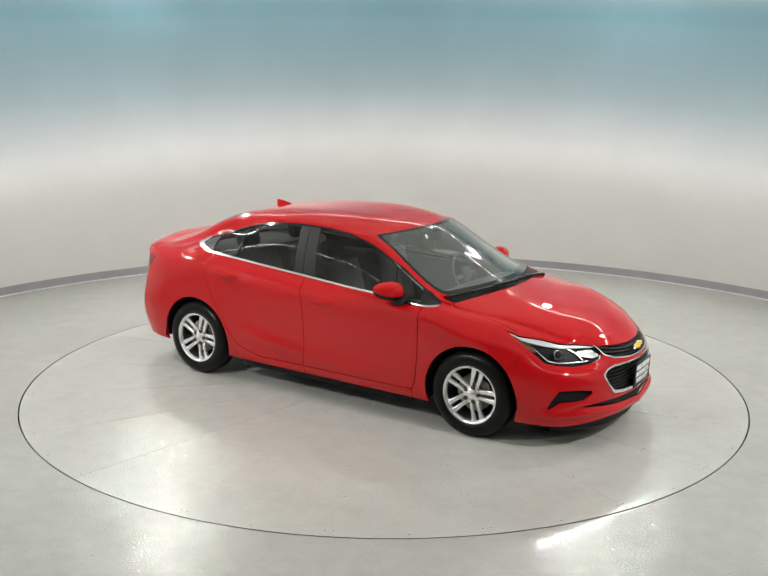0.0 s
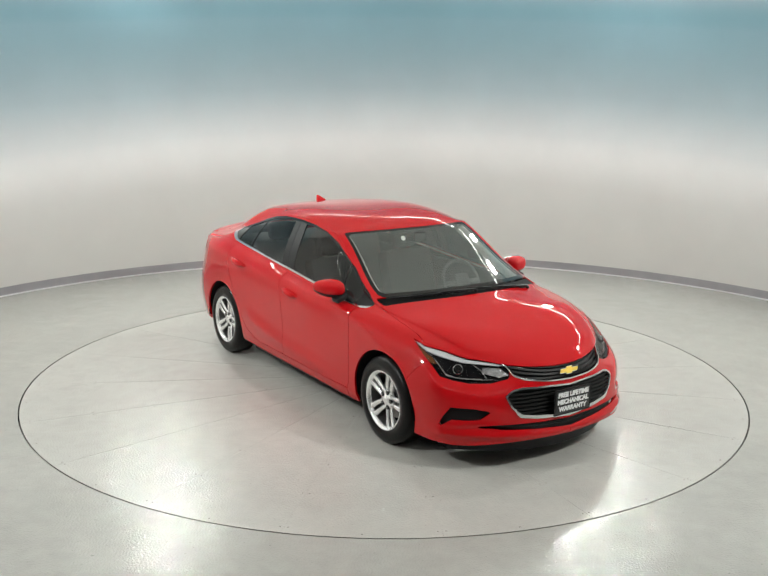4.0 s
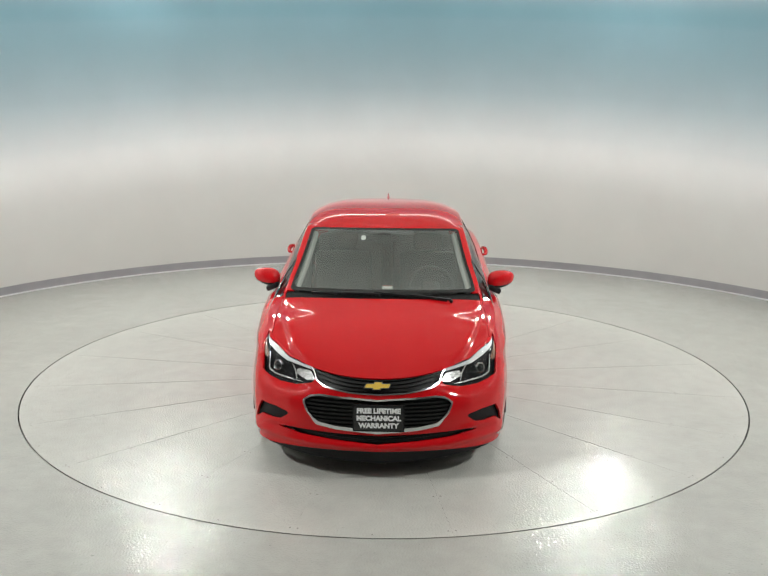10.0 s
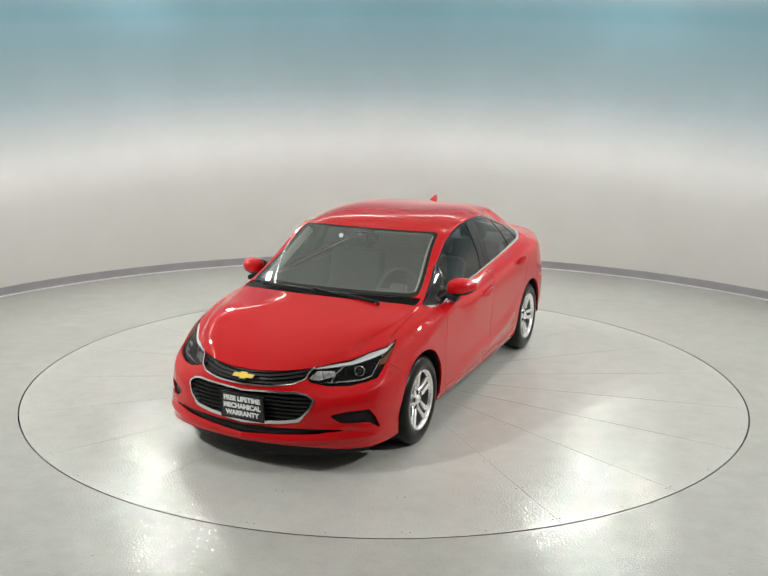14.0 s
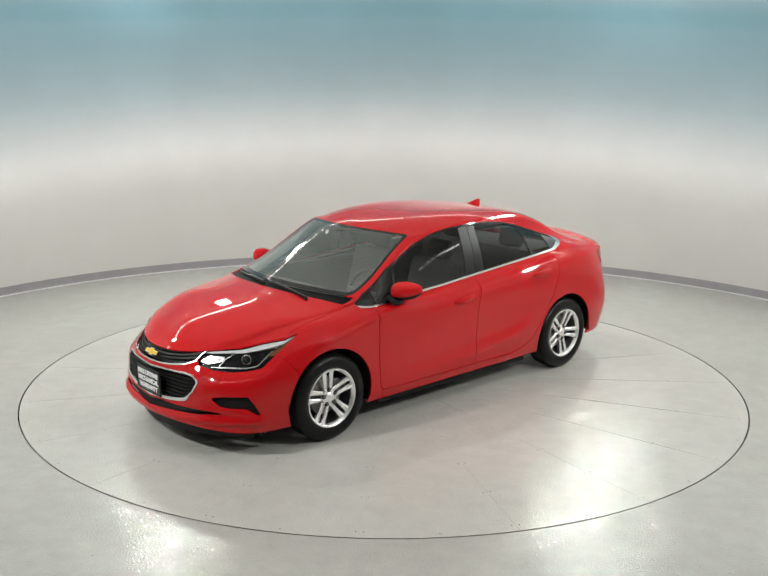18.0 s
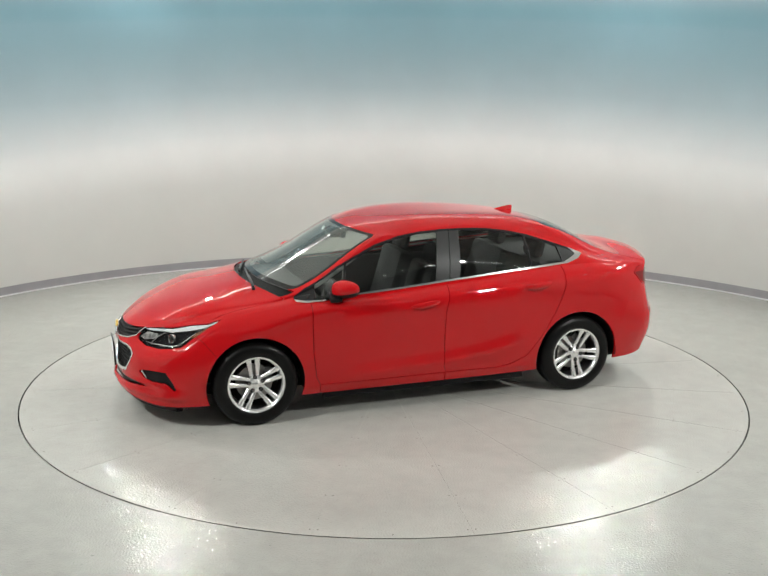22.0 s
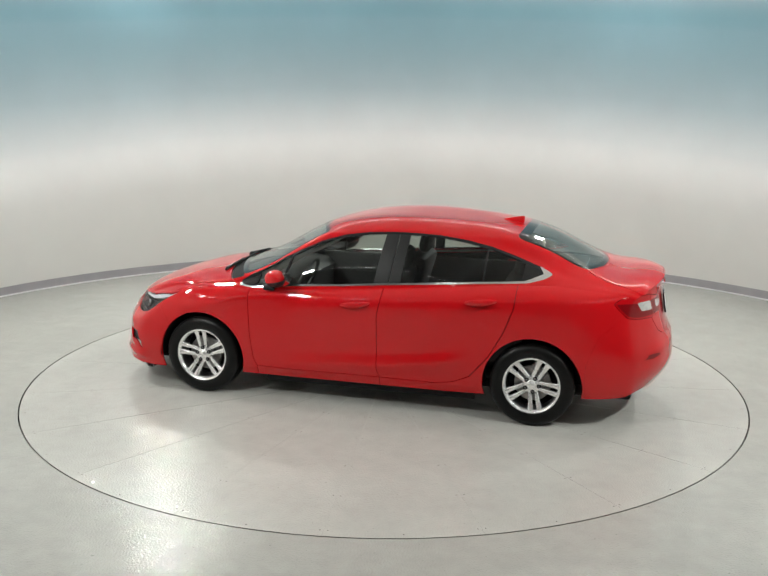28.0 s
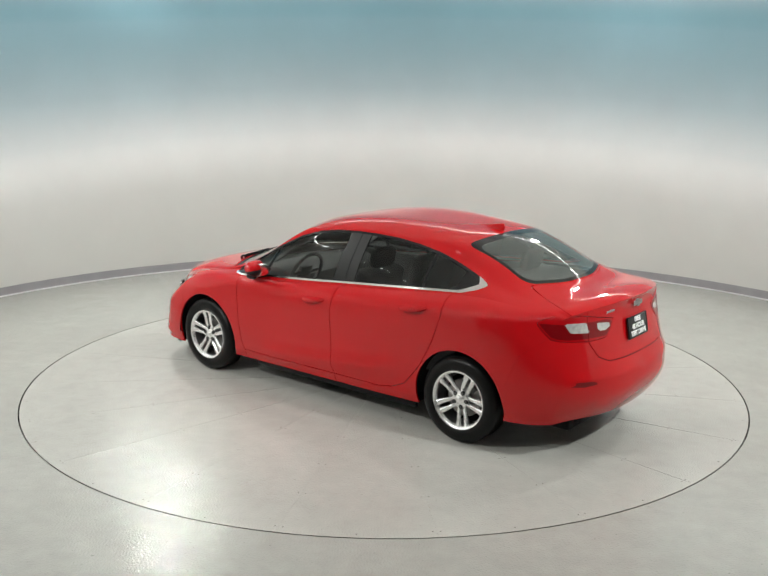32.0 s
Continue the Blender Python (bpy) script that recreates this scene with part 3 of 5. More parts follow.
def cut(A, F, f):
    """Splits the triangles along f = 0; returns the mesh and a mask of the faces where f < 0."""
    f = np.where(np.abs(f) < 1e-6, 1e-6, f)
    neg = f[F] < 0
    cnt = neg.sum(1)
    whole = (cnt == 0) | (cnt == 3)
    mix = F[~whole]
    if len(mix) == 0:
        return A, F, cnt == 3
    ng = f[mix] < 0
    lone = np.where(ng.sum(1) == 1, np.argmax(ng, 1), np.argmax(~ng, 1))
    r = np.arange(len(mix))
    p, q1, q2 = mix[r, lone], mix[r, (lone + 1) % 3], mix[r, (lone + 2) % 3]
    e = np.sort(np.concatenate([np.stack([p, q1], 1), np.stack([p, q2], 1)]), axis=1)
    ue, inv = np.unique(e, axis=0, return_inverse=True)
    inv = inv.ravel()
    t = (f[ue[:, 0]] / (f[ue[:, 0]] - f[ue[:, 1]]))[:, None]
    new_rows = A[ue[:, 0]] * (1 - t) + A[ue[:, 1]] * t
    base = len(A)
    m1, m2 = base + inv[:len(mix)], base + inv[len(mix):]
    tri1 = np.stack([p, m1, m2], 1)
    tri2, tri3 = np.stack([m1, q1, q2], 1), np.stack([m1, q2, m2], 1)
    lone_neg = f[p] < 0
    G = np.concatenate([F[whole], tri1, tri2, tri3])
    inside = np.concatenate([cnt[whole] == 3, lone_neg, ~lone_neg, ~lone_neg])
    return np.concatenate([A, new_rows]), G, inside


def sub(A, F, keep):
    F = F[keep]
    used, inv = np.unique(F, return_inverse=True)
    return A[used], inv.reshape(F.shape)


def keep_out(A, F, f):
    A, F, ins = cut(A, F, f)
    return sub(A, F, ~ins)


def keep_in(A, F, f):
    A, F, ins = cut(A, F, f)
    return sub(A, F, ins)


def rounded(pts, times=2):
    p = np.array(pts, float)
    for _ in range(times):
        n = np.roll(p, -1, axis=0)
        p = np.stack([0.75 * p + 0.25 * n, 0.25 * p + 0.75 * n], 1).reshape(-1, p.shape[1])
    return p


def outline(poly, xy):
    """Signed distance to a closed outline, negative inside."""
    a, b = poly, np.roll(poly, -1, axis=0)
    best = np.full(len(xy), 1e9)
    inside = np.zeros(len(xy), bool)
    for (ax, ay), (bx, by) in zip(a, b):
        dx, dy = bx - ax, by - ay
        t = np.clip(((xy[:, 0] - ax) * dx + (xy[:, 1] - ay) * dy) / max(dx * dx + dy * dy, 1e-12), 0, 1)
        best = np.minimum(best, np.hypot(xy[:, 0] - ax - t * dx, xy[:, 1] - ay - t * dy))
        cross = ((ay > xy[:, 1]) != (by > xy[:, 1])) & (xy[:, 0] < (bx - ax) * (xy[:, 1] - ay) / (by - ay if by != ay else 1e-9) + ax)
        inside ^= cross
    return np.where(inside, -best, best)


def path_field(pts, xy):
    """Signed distance to an open line, positive on its left."""
    best, sign = np.full(len(xy), 1e9), np.ones(len(xy))
    pts = np.asarray(pts, float)
    for (ax, ay), (bx, by) in zip(pts, pts[1:]):
        dx, dy = bx - ax, by - ay
        t = np.clip(((xy[:, 0] - ax) * dx + (xy[:, 1] - ay) * dy) / (dx * dx + dy * dy), 0, 1)
        d = np.hypot(xy[:, 0] - ax - t * dx, xy[:, 1] - ay - t * dy)
        s = np.sign(dx * (xy[:, 1] - ay) - dy * (xy[:, 0] - ax))
        near = d < best
        best, sign = np.where(near, d, best), np.where(near, np.where(s == 0, 1, s), sign)
    return best * sign


def xz(A):
    return A[:, [0, 2]]


def loop_zu(A):
    return A[:, [6, 2]]


def mirrored(A, F):
    B = A.copy()
    B[:, 1] *= -1
    B[:, 4] *= -1
    return B, F[:, ::-1]


def both(A, F):
    B, G = mirrored(A, F)
    return np.concatenate([A, B]), np.concatenate([F, G + len(A)])


def welded(A, F):
    key = np.round(A[:, :3] / 2e-4).astype(int)
    _, first_i, inv = np.unique(key, axis=0, return_index=True, return_inverse=True)
    inv = inv.ravel()
    F = inv[F]
    ok = (F[:, 0] != F[:, 1]) & (F[:, 1] != F[:, 2]) & (F[:, 0] != F[:, 2])
    B = A[first_i]
    mid = np.abs(B[:, 1]) < 1e-4
    B[mid, 4] = 0
    return B, F[ok]


def panel(name, A, F, mat, parent, label="", depth=0.014, lift=0.0):
    """A sheet with a turned-in rim as one mesh."""
    A, F = welded(A, F)
    N = A[:, 3:6] / np.maximum(np.linalg.norm(A[:, 3:6], axis=1, keepdims=True), 1e-9)
    V = A[:, :3] + N * lift
    if depth:
        e = np.sort(np.concatenate([F[:, [0, 1]], F[:, [1, 2]], F[:, [2, 0]]]), axis=1)
        ed = np.concatenate([F[:, [0, 1]], F[:, [1, 2]], F[:, [2, 0]]])
        _, idx, cnt = np.unique(e, axis=0, return_index=True, return_counts=True)
        rimE = ed[idx[cnt == 1]]
        a, b = rimE[:, 0], rimE[:, 1]
        n = len(V)
        k = len(rimE)
        side = np.cross(V[b] - V[a], N[a])
        side /= np.maximum(np.linalg.norm(side, axis=1, keepdims=True), 1e-9)
        V = np.concatenate([V, V[a], V[b], V[a] - N[a] * depth, V[b] - N[b] * depth])
        N = np.concatenate([N, side, side, side, side])
        i = np.arange(k)
        F = np.concatenate([F, np.stack([n + k + i, n + i, n + 2 * k + i], 1), np.stack([n + k + i, n + 2 * k + i, n + 3 * k + i], 1)])
    me = mesh_of(name, V, F, mat, N)
    return tagged(under(new(name, me), parent), label)


car = tagged(new("car"), "glossy red four-door saloon car parked on the turntable", "car")

# ---- openings and joints of the body ----
GAP = 0.0026
FRONT_X, REAR_X, WHEEL_Z, WHEEL_Y = 1.330, -1.337, 0.316, 0.778
S_A, S_F = grid_mesh(SIDE, LU, LV)
T_A, T_F = grid_mesh(TOP, TU, TV)

FDOOR_FRONT = [(.84, .15), (.845, .27), (.875, .33), (.90, .53), (.905, .75), (.905, 1.1)]
BDOOR = [(-.17, .15), (-.17, .28), (-.150, .33), (-.150, .54), (-.152, .77), (-.180, .89), (-.205, 1.2)]
RDOOR_REAR = [(-.55, .262), (-.74, .290), (-.87, .345), (-1.01, .51), (-1.12, .71), (-1.19, .90), (-1.215, 1.25)]


def arch(A, x, r=0.362):
    return np.hypot(A[:, 0] - x, (A[:, 2] - 0.312) * 1.0) - r


for x, r in ((FRONT_X, 0.366), (REAR_X, 0.368)):
    S_A, S_F = keep_out(S_A, S_F, arch(S_A, x, r))

LAMP_GAP = 0.004
lamp_out = on_loop([(1.555, .774, .815), (1.78, .685, .758), (1.91, .605, .722), (2.012, .495, .716), (2.059, .428, .714), (2.100, .405, .672), (2.128, .400, .637), (2.121, .427, .620), (2.078, .523, .595), (2.00, .640, .592), (1.913, .718, .606), (1.842, .777, .624), (1.753, .788, .693), (1.64, .790, .766)])
upgrille_out = np.concatenate([on_loop([(2.21, 0, .700), (2.15, .25, .712), (2.059, .428, .722), (2.100, .405, .672), (2.128, .395, .637), (2.185, .33, .613), (2.246, .164, .598), (2.259, 0, .587)]), [(-0.1, .587), (-0.1, .70)]])
lowgrille_out = np.concatenate([on_loop([(2.262, 0, .552), (2.252, .165, .563), (2.20, .362, .563), (2.18, .423, .550), (2.166, .478, .518), (2.199, .439, .447), (2.218, .393, .381), (2.245, .255, .359), (2.258, .132, .348), (2.267, 0, .339)]), [(-0.1, .339), (-0.1, .552)]])
intake_out = np.concatenate([on_loop([(2.268, 0, .316), (2.255, .194, .321), (2.225, .378, .330), (2.16, .55, .333), (2.09, .65, .322), (2.114, .625, .311), (2.154, .563, .305), (2.227, .378, .292), (2.257, .194, .277), (2.273, 0, .264)]), [(-0.1, .264), (-0.1, .316)]])
fog_out = on_loop([(1.968, .779, .441), (2.079, .663, .439), (2.149, .559, .421), (2.111, .625, .368), (2.049, .687, .360), (1.964, .757, .356), (1.918, .817, .310), (1.893, .820, .310), (1.933, .807, .375)])
tail_out = on_loop([(-1.882, .792, .955), (-1.95, .75, .990), (-2.009, .716, 1.008), (-2.12, .58, 1.003), (-2.188, .30, .948), (-2.192, .345, .888), (-2.194, .395, .840), (-2.153, .562, .832), (-2.06, .705, .843), (-2.0, .763, .856), (-1.941, .78, .910)])
trunk_low = on_loop([(-2.12, .560, 1.25), (-2.136, .548, .983), (-2.159, .552, .820), (-2.199, .497, .720), (-2.234, .404, .680), (-2.262, .2, .672), (-2.268, 0, .672)])
trunk_low[-1, 0] = -0.1 + lknot[-1] + 0.2
rfog_out = on_loop([(-2.112, .737, .544), (-2.157, .683, .574), (-2.236, .522, .570), (-2.225, .555, .547), (-2.178, .644, .536)])

headlamp_mesh = keep_in(S_A, S_F, outline(lamp_out, loop_zu(S_A)))
S_A, S_F = keep_out(S_A, S_F, outline(lamp_out, loop_zu(S_A)) - LAMP_GAP)
upgrille_mesh = keep_in(S_A, S_F, outline(upgrille_out, loop_zu(S_A)))
S_A, S_F = keep_out(S_A, S_F, outline(upgrille_out, loop_zu(S_A)))
lowgrille_mesh = keep_in(S_A, S_F, outline(lowgrille_out, loop_zu(S_A)))
S_A, S_F = keep_out(S_A, S_F, outline(lowgrille_out, loop_zu(S_A)))
intake_mesh = keep_in(S_A, S_F, outline(intake_out, loop_zu(S_A)))
S_A, S_F = keep_out(S_A, S_F, outline(intake_out, loop_zu(S_A)))
fog_mesh = keep_in(S_A, S_F, outline(fog_out, loop_zu(S_A)))
S_A, S_F = keep_out(S_A, S_F, outline(fog_out, loop_zu(S_A)))
tail_mesh = keep_in(S_A, S_F, outline(tail_out, loop_zu(S_A)))
S_A, S_F = keep_out(S_A, S_F, outline(tail_out, loop_zu(S_A)) - LAMP_GAP)
rfog_mesh = keep_in(S_A, S_F, outline(rfog_out, loop_zu(S_A)))
S_A, S_F = keep_out(S_A, S_F, outline(rfog_out, loop_zu(S_A)))

# Dark inner shell behind the joints.
shell_A, shell_F = both(S_A, S_F)
panel("inner_shell", shell_A, shell_F, M_SHELL, car, depth=0, lift=-0.016)


def split(A, F, f, g=GAP):
    """Two meshes on either side of f = 0 with a joint between them."""
    return keep_in(A, F, f + g), keep_out(A, F, f - g)


bumper_f_line = [(1.62, .10), (1.62, .56), (1.70, .66), (1.78, .72), (1.80, .85)]
bumper_r_line = [(-1.72, .10), (-1.72, .50), (-1.80, .72), (-1.95, .84), (-2.00, .90)]
front_bumper, rest = split(S_A, S_F, np.where(S_A[:, 0] > 1.2, path_field(bumper_f_line, xz(S_A)), 1), 0.0012)
rest_A, rest_F = rest
trunk_f = np.where(rest_A[:, 0] < -2.0, path_field(trunk_low, loop_zu(rest_A)), -1)
trunk_face, rest = split(rest_A, rest_F, -trunk_f)
rest_A, rest_F = rest
rear_f = np.where(rest_A[:, 0] < -1.5, -path_field(bumper_r_line, xz(rest_A)), 1)
rear_bumper, rest = split(rest_A, rest_F, rear_f, 0.0003)
rest_A, rest_F = rest
fender, rest = split(rest_A, rest_F, path_field(FDOOR_FRONT, xz(rest_A)))
rest_A, rest_F = rest
front_door, rest = split(rest_A, rest_F, path_field(BDOOR, xz(rest_A)))
fd_A, fd_F = front_door
front_door, sill_a = split(fd_A, fd_F, 0.272 - fd_A[:, 2])
rest_A, rest_F = rest
rear_door, quarter = split(rest_A, rest_F, path_field(RDOOR_REAR, xz(rest_A)))
rd_A, rd_F = rear_door
rear_door, sill_b = split(rd_A, rd_F, 0.272 - rd_A[:, 2])

# ---- upper body: screens, roof, hood, deck ----
DLO_LOW = [(1.01, .905), (.92, .897), (.72, .907), (.56, .929), (.19, .953), (-.18, .985), (-.78, 1.030), (-1.16, 1.056), (-1.27, 1.064), (-1.385, 1.094), (-1.437, 1.120)]
DLO_TOP = [(-1.425, 1.132), (-1.356, 1.163), (-1.17, 1.226), (-.975, 1.288), (-.78, 1.333), (-.59, 1.360), (-.40, 1.371), (-.216, 1.372), (-.02, 1.361), (.165, 1.334), (.36, 1.277), (.545, 1.189), (.735, 1.094), (.88, 1.018), (1.02, .930)]
dlo = np.array(DLO_LOW + DLO_TOP)


def dlo_field(A):
    return np.where(A[:, 7] < 2.8, outline(dlo, xz(A)), 1.0)


BL_V = 2.98
ws_front, ws_rear = uknot[4] + 0.075, uknot[6]
bl_front, bl_rear = uknot[10], uknot[12]


def screen_field(A, u0, u1, v0=3.0, r=0.05):
    """Negative inside a screen with rounded corners; sizes about metric."""
    dx = np.maximum(u0 - A[:, 6], A[:, 6] - u1)
    dy = (v0 - A[:, 7]) * 0.28
    return np.maximum(np.maximum(dx, dy), np.hypot(np.maximum(dx + r, 0), np.maximum(dy + r, 0)) - r)


windscreen = keep_in(T_A, T_F, screen_field(T_A, ws_front, ws_rear))
T_A, T_F = keep_out(T_A, T_F, screen_field(T_A, ws_front, ws_rear) - 0.001)
backlight = keep_in(T_A, T_F, screen_field(T_A, bl_front, bl_rear, BL_V, 0.09))
T_A, T_F = keep_out(T_A, T_F, screen_field(T_A, bl_front, bl_rear, BL_V, 0.09) - 0.001)
sideglass = keep_in(T_A, T_F, dlo_field(T_A))
T_A, T_F = keep_out(T_A, T_F, dlo_field(T_A))
shell_A, shell_F = both(T_A, T_F)
panel("roof_lining", shell_A, shell_F, M_LINER, car, "pale grey headliner and pillar trim", depth=0, lift=-0.018)

hood_v = np.interp(T_A[:, 6], uknot[:5], (0.0, 0.35, 0.9, 1.5, 2.2))
hood_f = np.where(T_A[:, 6] < uknot[4] - 0.005, np.maximum((hood_v - T_A[:, 7]) * 0.1, T_A[:, 6] - (uknot[4] - 0.03)), 1)
hood, rest = split(T_A, T_F, hood_f)
rA, rF = rest
cowl_f = np.where(np.abs(rA[:, 6] - uknot[4] - 0.02) < 0.2, np.maximum(np.abs(rA[:, 6] - (uknot[4] + 0.0225)) - 0.0535, (2.75 - rA[:, 7]) * 0.28), 1)
cowl, rest = split(rA, rF, cowl_f, 0.0005)
rA, rF = rest
deck_f = np.where(rA[:, 6] > bl_rear - 0.2, np.maximum(bl_rear + 0.012 - rA[:, 6], (np.interp(rA[:, 6], [bl_rear, uknot[13], uknot[15]], [3.02, 2.75, 2.35]) - rA[:, 7]) * 0.1), 1)
deck, rest = split(rA, rF, deck_f)
rA, rF = rest
body_top = rest



# ---- wheels ----
def build_wheel():
    root = new("wheel")
    root.parent = car
    bm = bmesh.new()
    R, w = 0.316, 0.1025
    prof = [(0.208, -w + .018), (0.222, -w + .004), (0.255, -w - .002), (0.285, -w + .004), (0.304, -w + .016), (R - .002, -w + .032), (R, -0.04), (R, 0.04), (R - .002, w - .032), (0.304, w - .016), (0.285, w - .004), (0.255, w + .002), (0.222, w - .004), (0.208, w - .018)]
    lathe(bm, prof, 64)
    part("tyre", bm, M_TYRE, root, "black rubber tyre")
    bm = bmesh.new()
    lathe(bm, [(0.195, -0.09), (0.196, 0.05), (0.200, w - 0.030), (0.204, w - 0.012), (0.213, w - 0.006), (0.215, w - 0.012), (0.210, w - 0.03)], 64)
    part("rim_barrel", bm, M_ALLOYDARK, root)
    bm = bmesh.new()
    lathe(bm, [(0.192, w - 0.032), (0.197, w - 0.014), (0.205, w - 0.006), (0.214, w - 0.004), (0.217, w - 0.010)], 64)
    part("rim_lip", bm, M_ALLOY, root, "bright silver rim flange")
    hub = bmesh.new()
    lathe(hub, [(0.0005, w - 0.026), (0.032, w - 0.027), (0.040, w - 0.034), (0.062, w - 0.036), (0.069, w - 0.052), (0.069, w - 0.075)], 40)
    part("hub", hub, M_ALLOY, root)
    sp = bmesh.new()
    rows = [(0.052, w - 0.048, .0135, .014), (0.085, w - 0.036, .0140, .018), (0.13, w - 0.030, .0155, .021), (0.17, w - 0.026, .0180, .026), (0.203, w - 0.016, .0225, .034)]
    prev = None
    for r, top, half_w, depth in rows:
        ring = [sp.verts.new(p) for p in ((-half_w, top - depth, r), (-half_w, top - .006, r), (-half_w * .55, top, r), (half_w * .55, top, r), (half_w, top - .006, r), (half_w, top - depth, r))]
        if prev:
            for k in range(6):
                sp.faces.new((prev[k], prev[(k + 1) % 6], ring[(k + 1) % 6], ring[k]))
        prev = ring
    bmesh.ops.recalc_face_normals(sp, faces=sp.faces[:])
    spoke = part("spoke", sp, M_ALLOY, root)
    first_used = False
    for k in range(5):
        for s in (-1, 1):
            m = Matrix.Rotation(radians(72 * k), 4, "Y") @ Matrix.Translation((s * 0.0195, 0, 0)) @ Matrix.Rotation(radians(s * 4.0), 4, "Y")
            ob = spoke if not first_used else under(new("spoke", spoke.data), root)
            first_used = True
            ob.matrix_basis = m
    nut = bmesh.new()
    lathe(nut, [(0.0005, w - 0.0285), (0.0075, w - 0.0285), (0.0085, w - 0.031), (0.0085, w - 0.05)], 6)
    nut_ob = part("wheel_nut", nut, M_ALLOYDARK, root)
    # Black disc raised on the hub in place of the shaded nut hole.
    ring_me = bmesh.new()
    lathe(ring_me, [(0.0160, w - 0.042), (0.0150, w - 0.0315), (0.0085, w - 0.0315)], 14)
    ring_ob = part("nut_hole_shade", ring_me, M_BLACK, root)
    for k in range(5):
        a = radians(72 * k)
        for src, nm in ((nut_ob, "wheel_nut"), (ring_ob, "nut_hole_shade")):
            ob = src if k == 0 else under(new(nm, src.data), root)
            ob.location = (0.054 * math.sin(a), 0, 0.054 * math.cos(a))
    bm = bmesh.new()
    lathe(bm, [(0.0005, w - 0.019), (0.020, w - 0.020), (0.026, w - 0.024), (0.027, w - 0.03)], 24)
    part("centre_cap", bm, M_ALLOY, root)
    bm = bmesh.new()
    lathe(bm, [(0.06, 0.015), (0.135, 0.015), (0.138, 0.008), (0.138, -0.012), (0.06, -0.012)], 40)
    part("brake_disc", bm, M_STEEL, root)
    bm = bmesh.new()
    box(bm, -0.105, 0.005, 0.04, 0.06, 0.05, 0.13, 0.012)
    part("brake_caliper", bm, M_ALLOYDARK, root)
    bm = bmesh.new()
    lathe(bm, [(0.0005, -0.03), (0.18, -0.03), (0.194, -0.06)], 40)
    part("back_plate", bm, M_SHELL, root)
    return root


wheel = build_wheel()
spots = [(FRONT_X, WHEEL_Y, 0, 6), (FRONT_X, -WHEEL_Y, 180, 56), (REAR_X, WHEEL_Y, 0, 46), (REAR_X, -WHEEL_Y, 180, 51)]
for k, (x, y, turn, spin) in enumerate(spots):
    m = pose(x, y, WHEEL_Z, 0, 0, turn) @ Matrix.Rotation(radians(spin), 4, "Y")
    if k == 0:
        wheel.matrix_basis = m
    else:
        copy_thing(wheel, m)


# ---- body panels ----
def same(a, f):
    return a, f


def region(mesh, *fields):
    """The piece of a mesh where every field is negative."""
    for fn in fields:
        A, F = mesh
        if len(F) == 0:
            return mesh
        mesh = keep_in(A, F, fn(A))
    return mesh


def band(fn, half):
    """The two fields that bound a band of that half width about fn = 0."""
    return (lambda A: fn(A) - half), (lambda A: -fn(A) - half)


def lined(path, half):
    return band(lambda A: path_field(path, loop_zu(A)), half)


panel("hood", *both(*hood), M_RED, car, "glossy red bonnet")
panel("roof", *both(*body_top), M_RED, car)
panel("cowl", *both(*cowl), M_COWL, car, "black plastic cowl under the windscreen", lift=-0.010, depth=0.01)
panel("boot_lid", *both(*deck), M_RED, car)
panel("boot_face", *both(*trunk_face), M_RED, car)
front_bumper_ob = panel("front_bumper", *both(*front_bumper), M_RED, car)
rear_bumper_ob = panel("rear_bumper", *both(*rear_bumper), M_RED, car)

# Screens with their black printed borders.
def screen(name, mesh, u0, u1, edge, low, v0, r, label):
    inner = lambda A: screen_field(A, u0 + low, u1 - edge, v0 + edge / 0.28, r)
    A, F = mesh
    pane = panel(name, *both(*keep_in(A, F, inner(A))), M_GLASS, car, label, depth=0.004)
    pane.visible_shadow = False
    panel("screen_border", *both(*keep_out(A, F, inner(A))), M_FRIT, pane, "black printed glass border", depth=0.004)
    return pane


screen("windscreen", windscreen, ws_front, ws_rear, 0.030, 0.045, 3.0, 0.05, "clear windscreen with a black border")
screen("rear_window", backlight, bl_front, bl_rear, 0.035, 0.075, BL_V, 0.09, "sloping rear window with a black border")

# Side glazing: black frames, pillar films and panes.


def x_at(pts):
    (xa, za), (xb, zb) = pts
    return lambda A: A[:, 0] - (xa + (A[:, 2] - za) * (xb - xa) / (zb - za))


def rise(A):
    """Height over the lower edge of the glazing."""
    return A[:, 2] - np.interp(-A[:, 0], [-p[0] for p in DLO_LOW], [p[1] for p in DLO_LOW])


def inner_dlo(A):
    return outline(dlo, xz(A))


SAIL = x_at([(.865, .90), (.845, 1.03)])
POST = x_at([(.660, .90), (.590, 1.18)])
B_FRONT, B_REAR = x_at([(-.095, .97), (-.165, 1.38)]), x_at([(-.305, .98), (-.352, 1.38)])
B_MID = x_at([(-.212, .97), (-.268, 1.38)])
DIV, QUARTER = x_at([(-.938, 1.03), (-.945, 1.30)]), x_at([(-1.218, 1.05), (-1.228, 1.2)])
strip_of = lambda A: rise(A) - np.where(A[:, 0] < -1.25, 0.019 + np.clip(-1.25 - A[:, 0], 0, .2) * 0.12, np.where(A[:, 0] > 0.5, 0.011, 0.0145))
tip = lambda A: A[:, 0] + 1.385 - (A[:, 2] - 1.115) * 0.9


def chrome_field(A):
    return np.minimum(strip_of(A), tip(A))


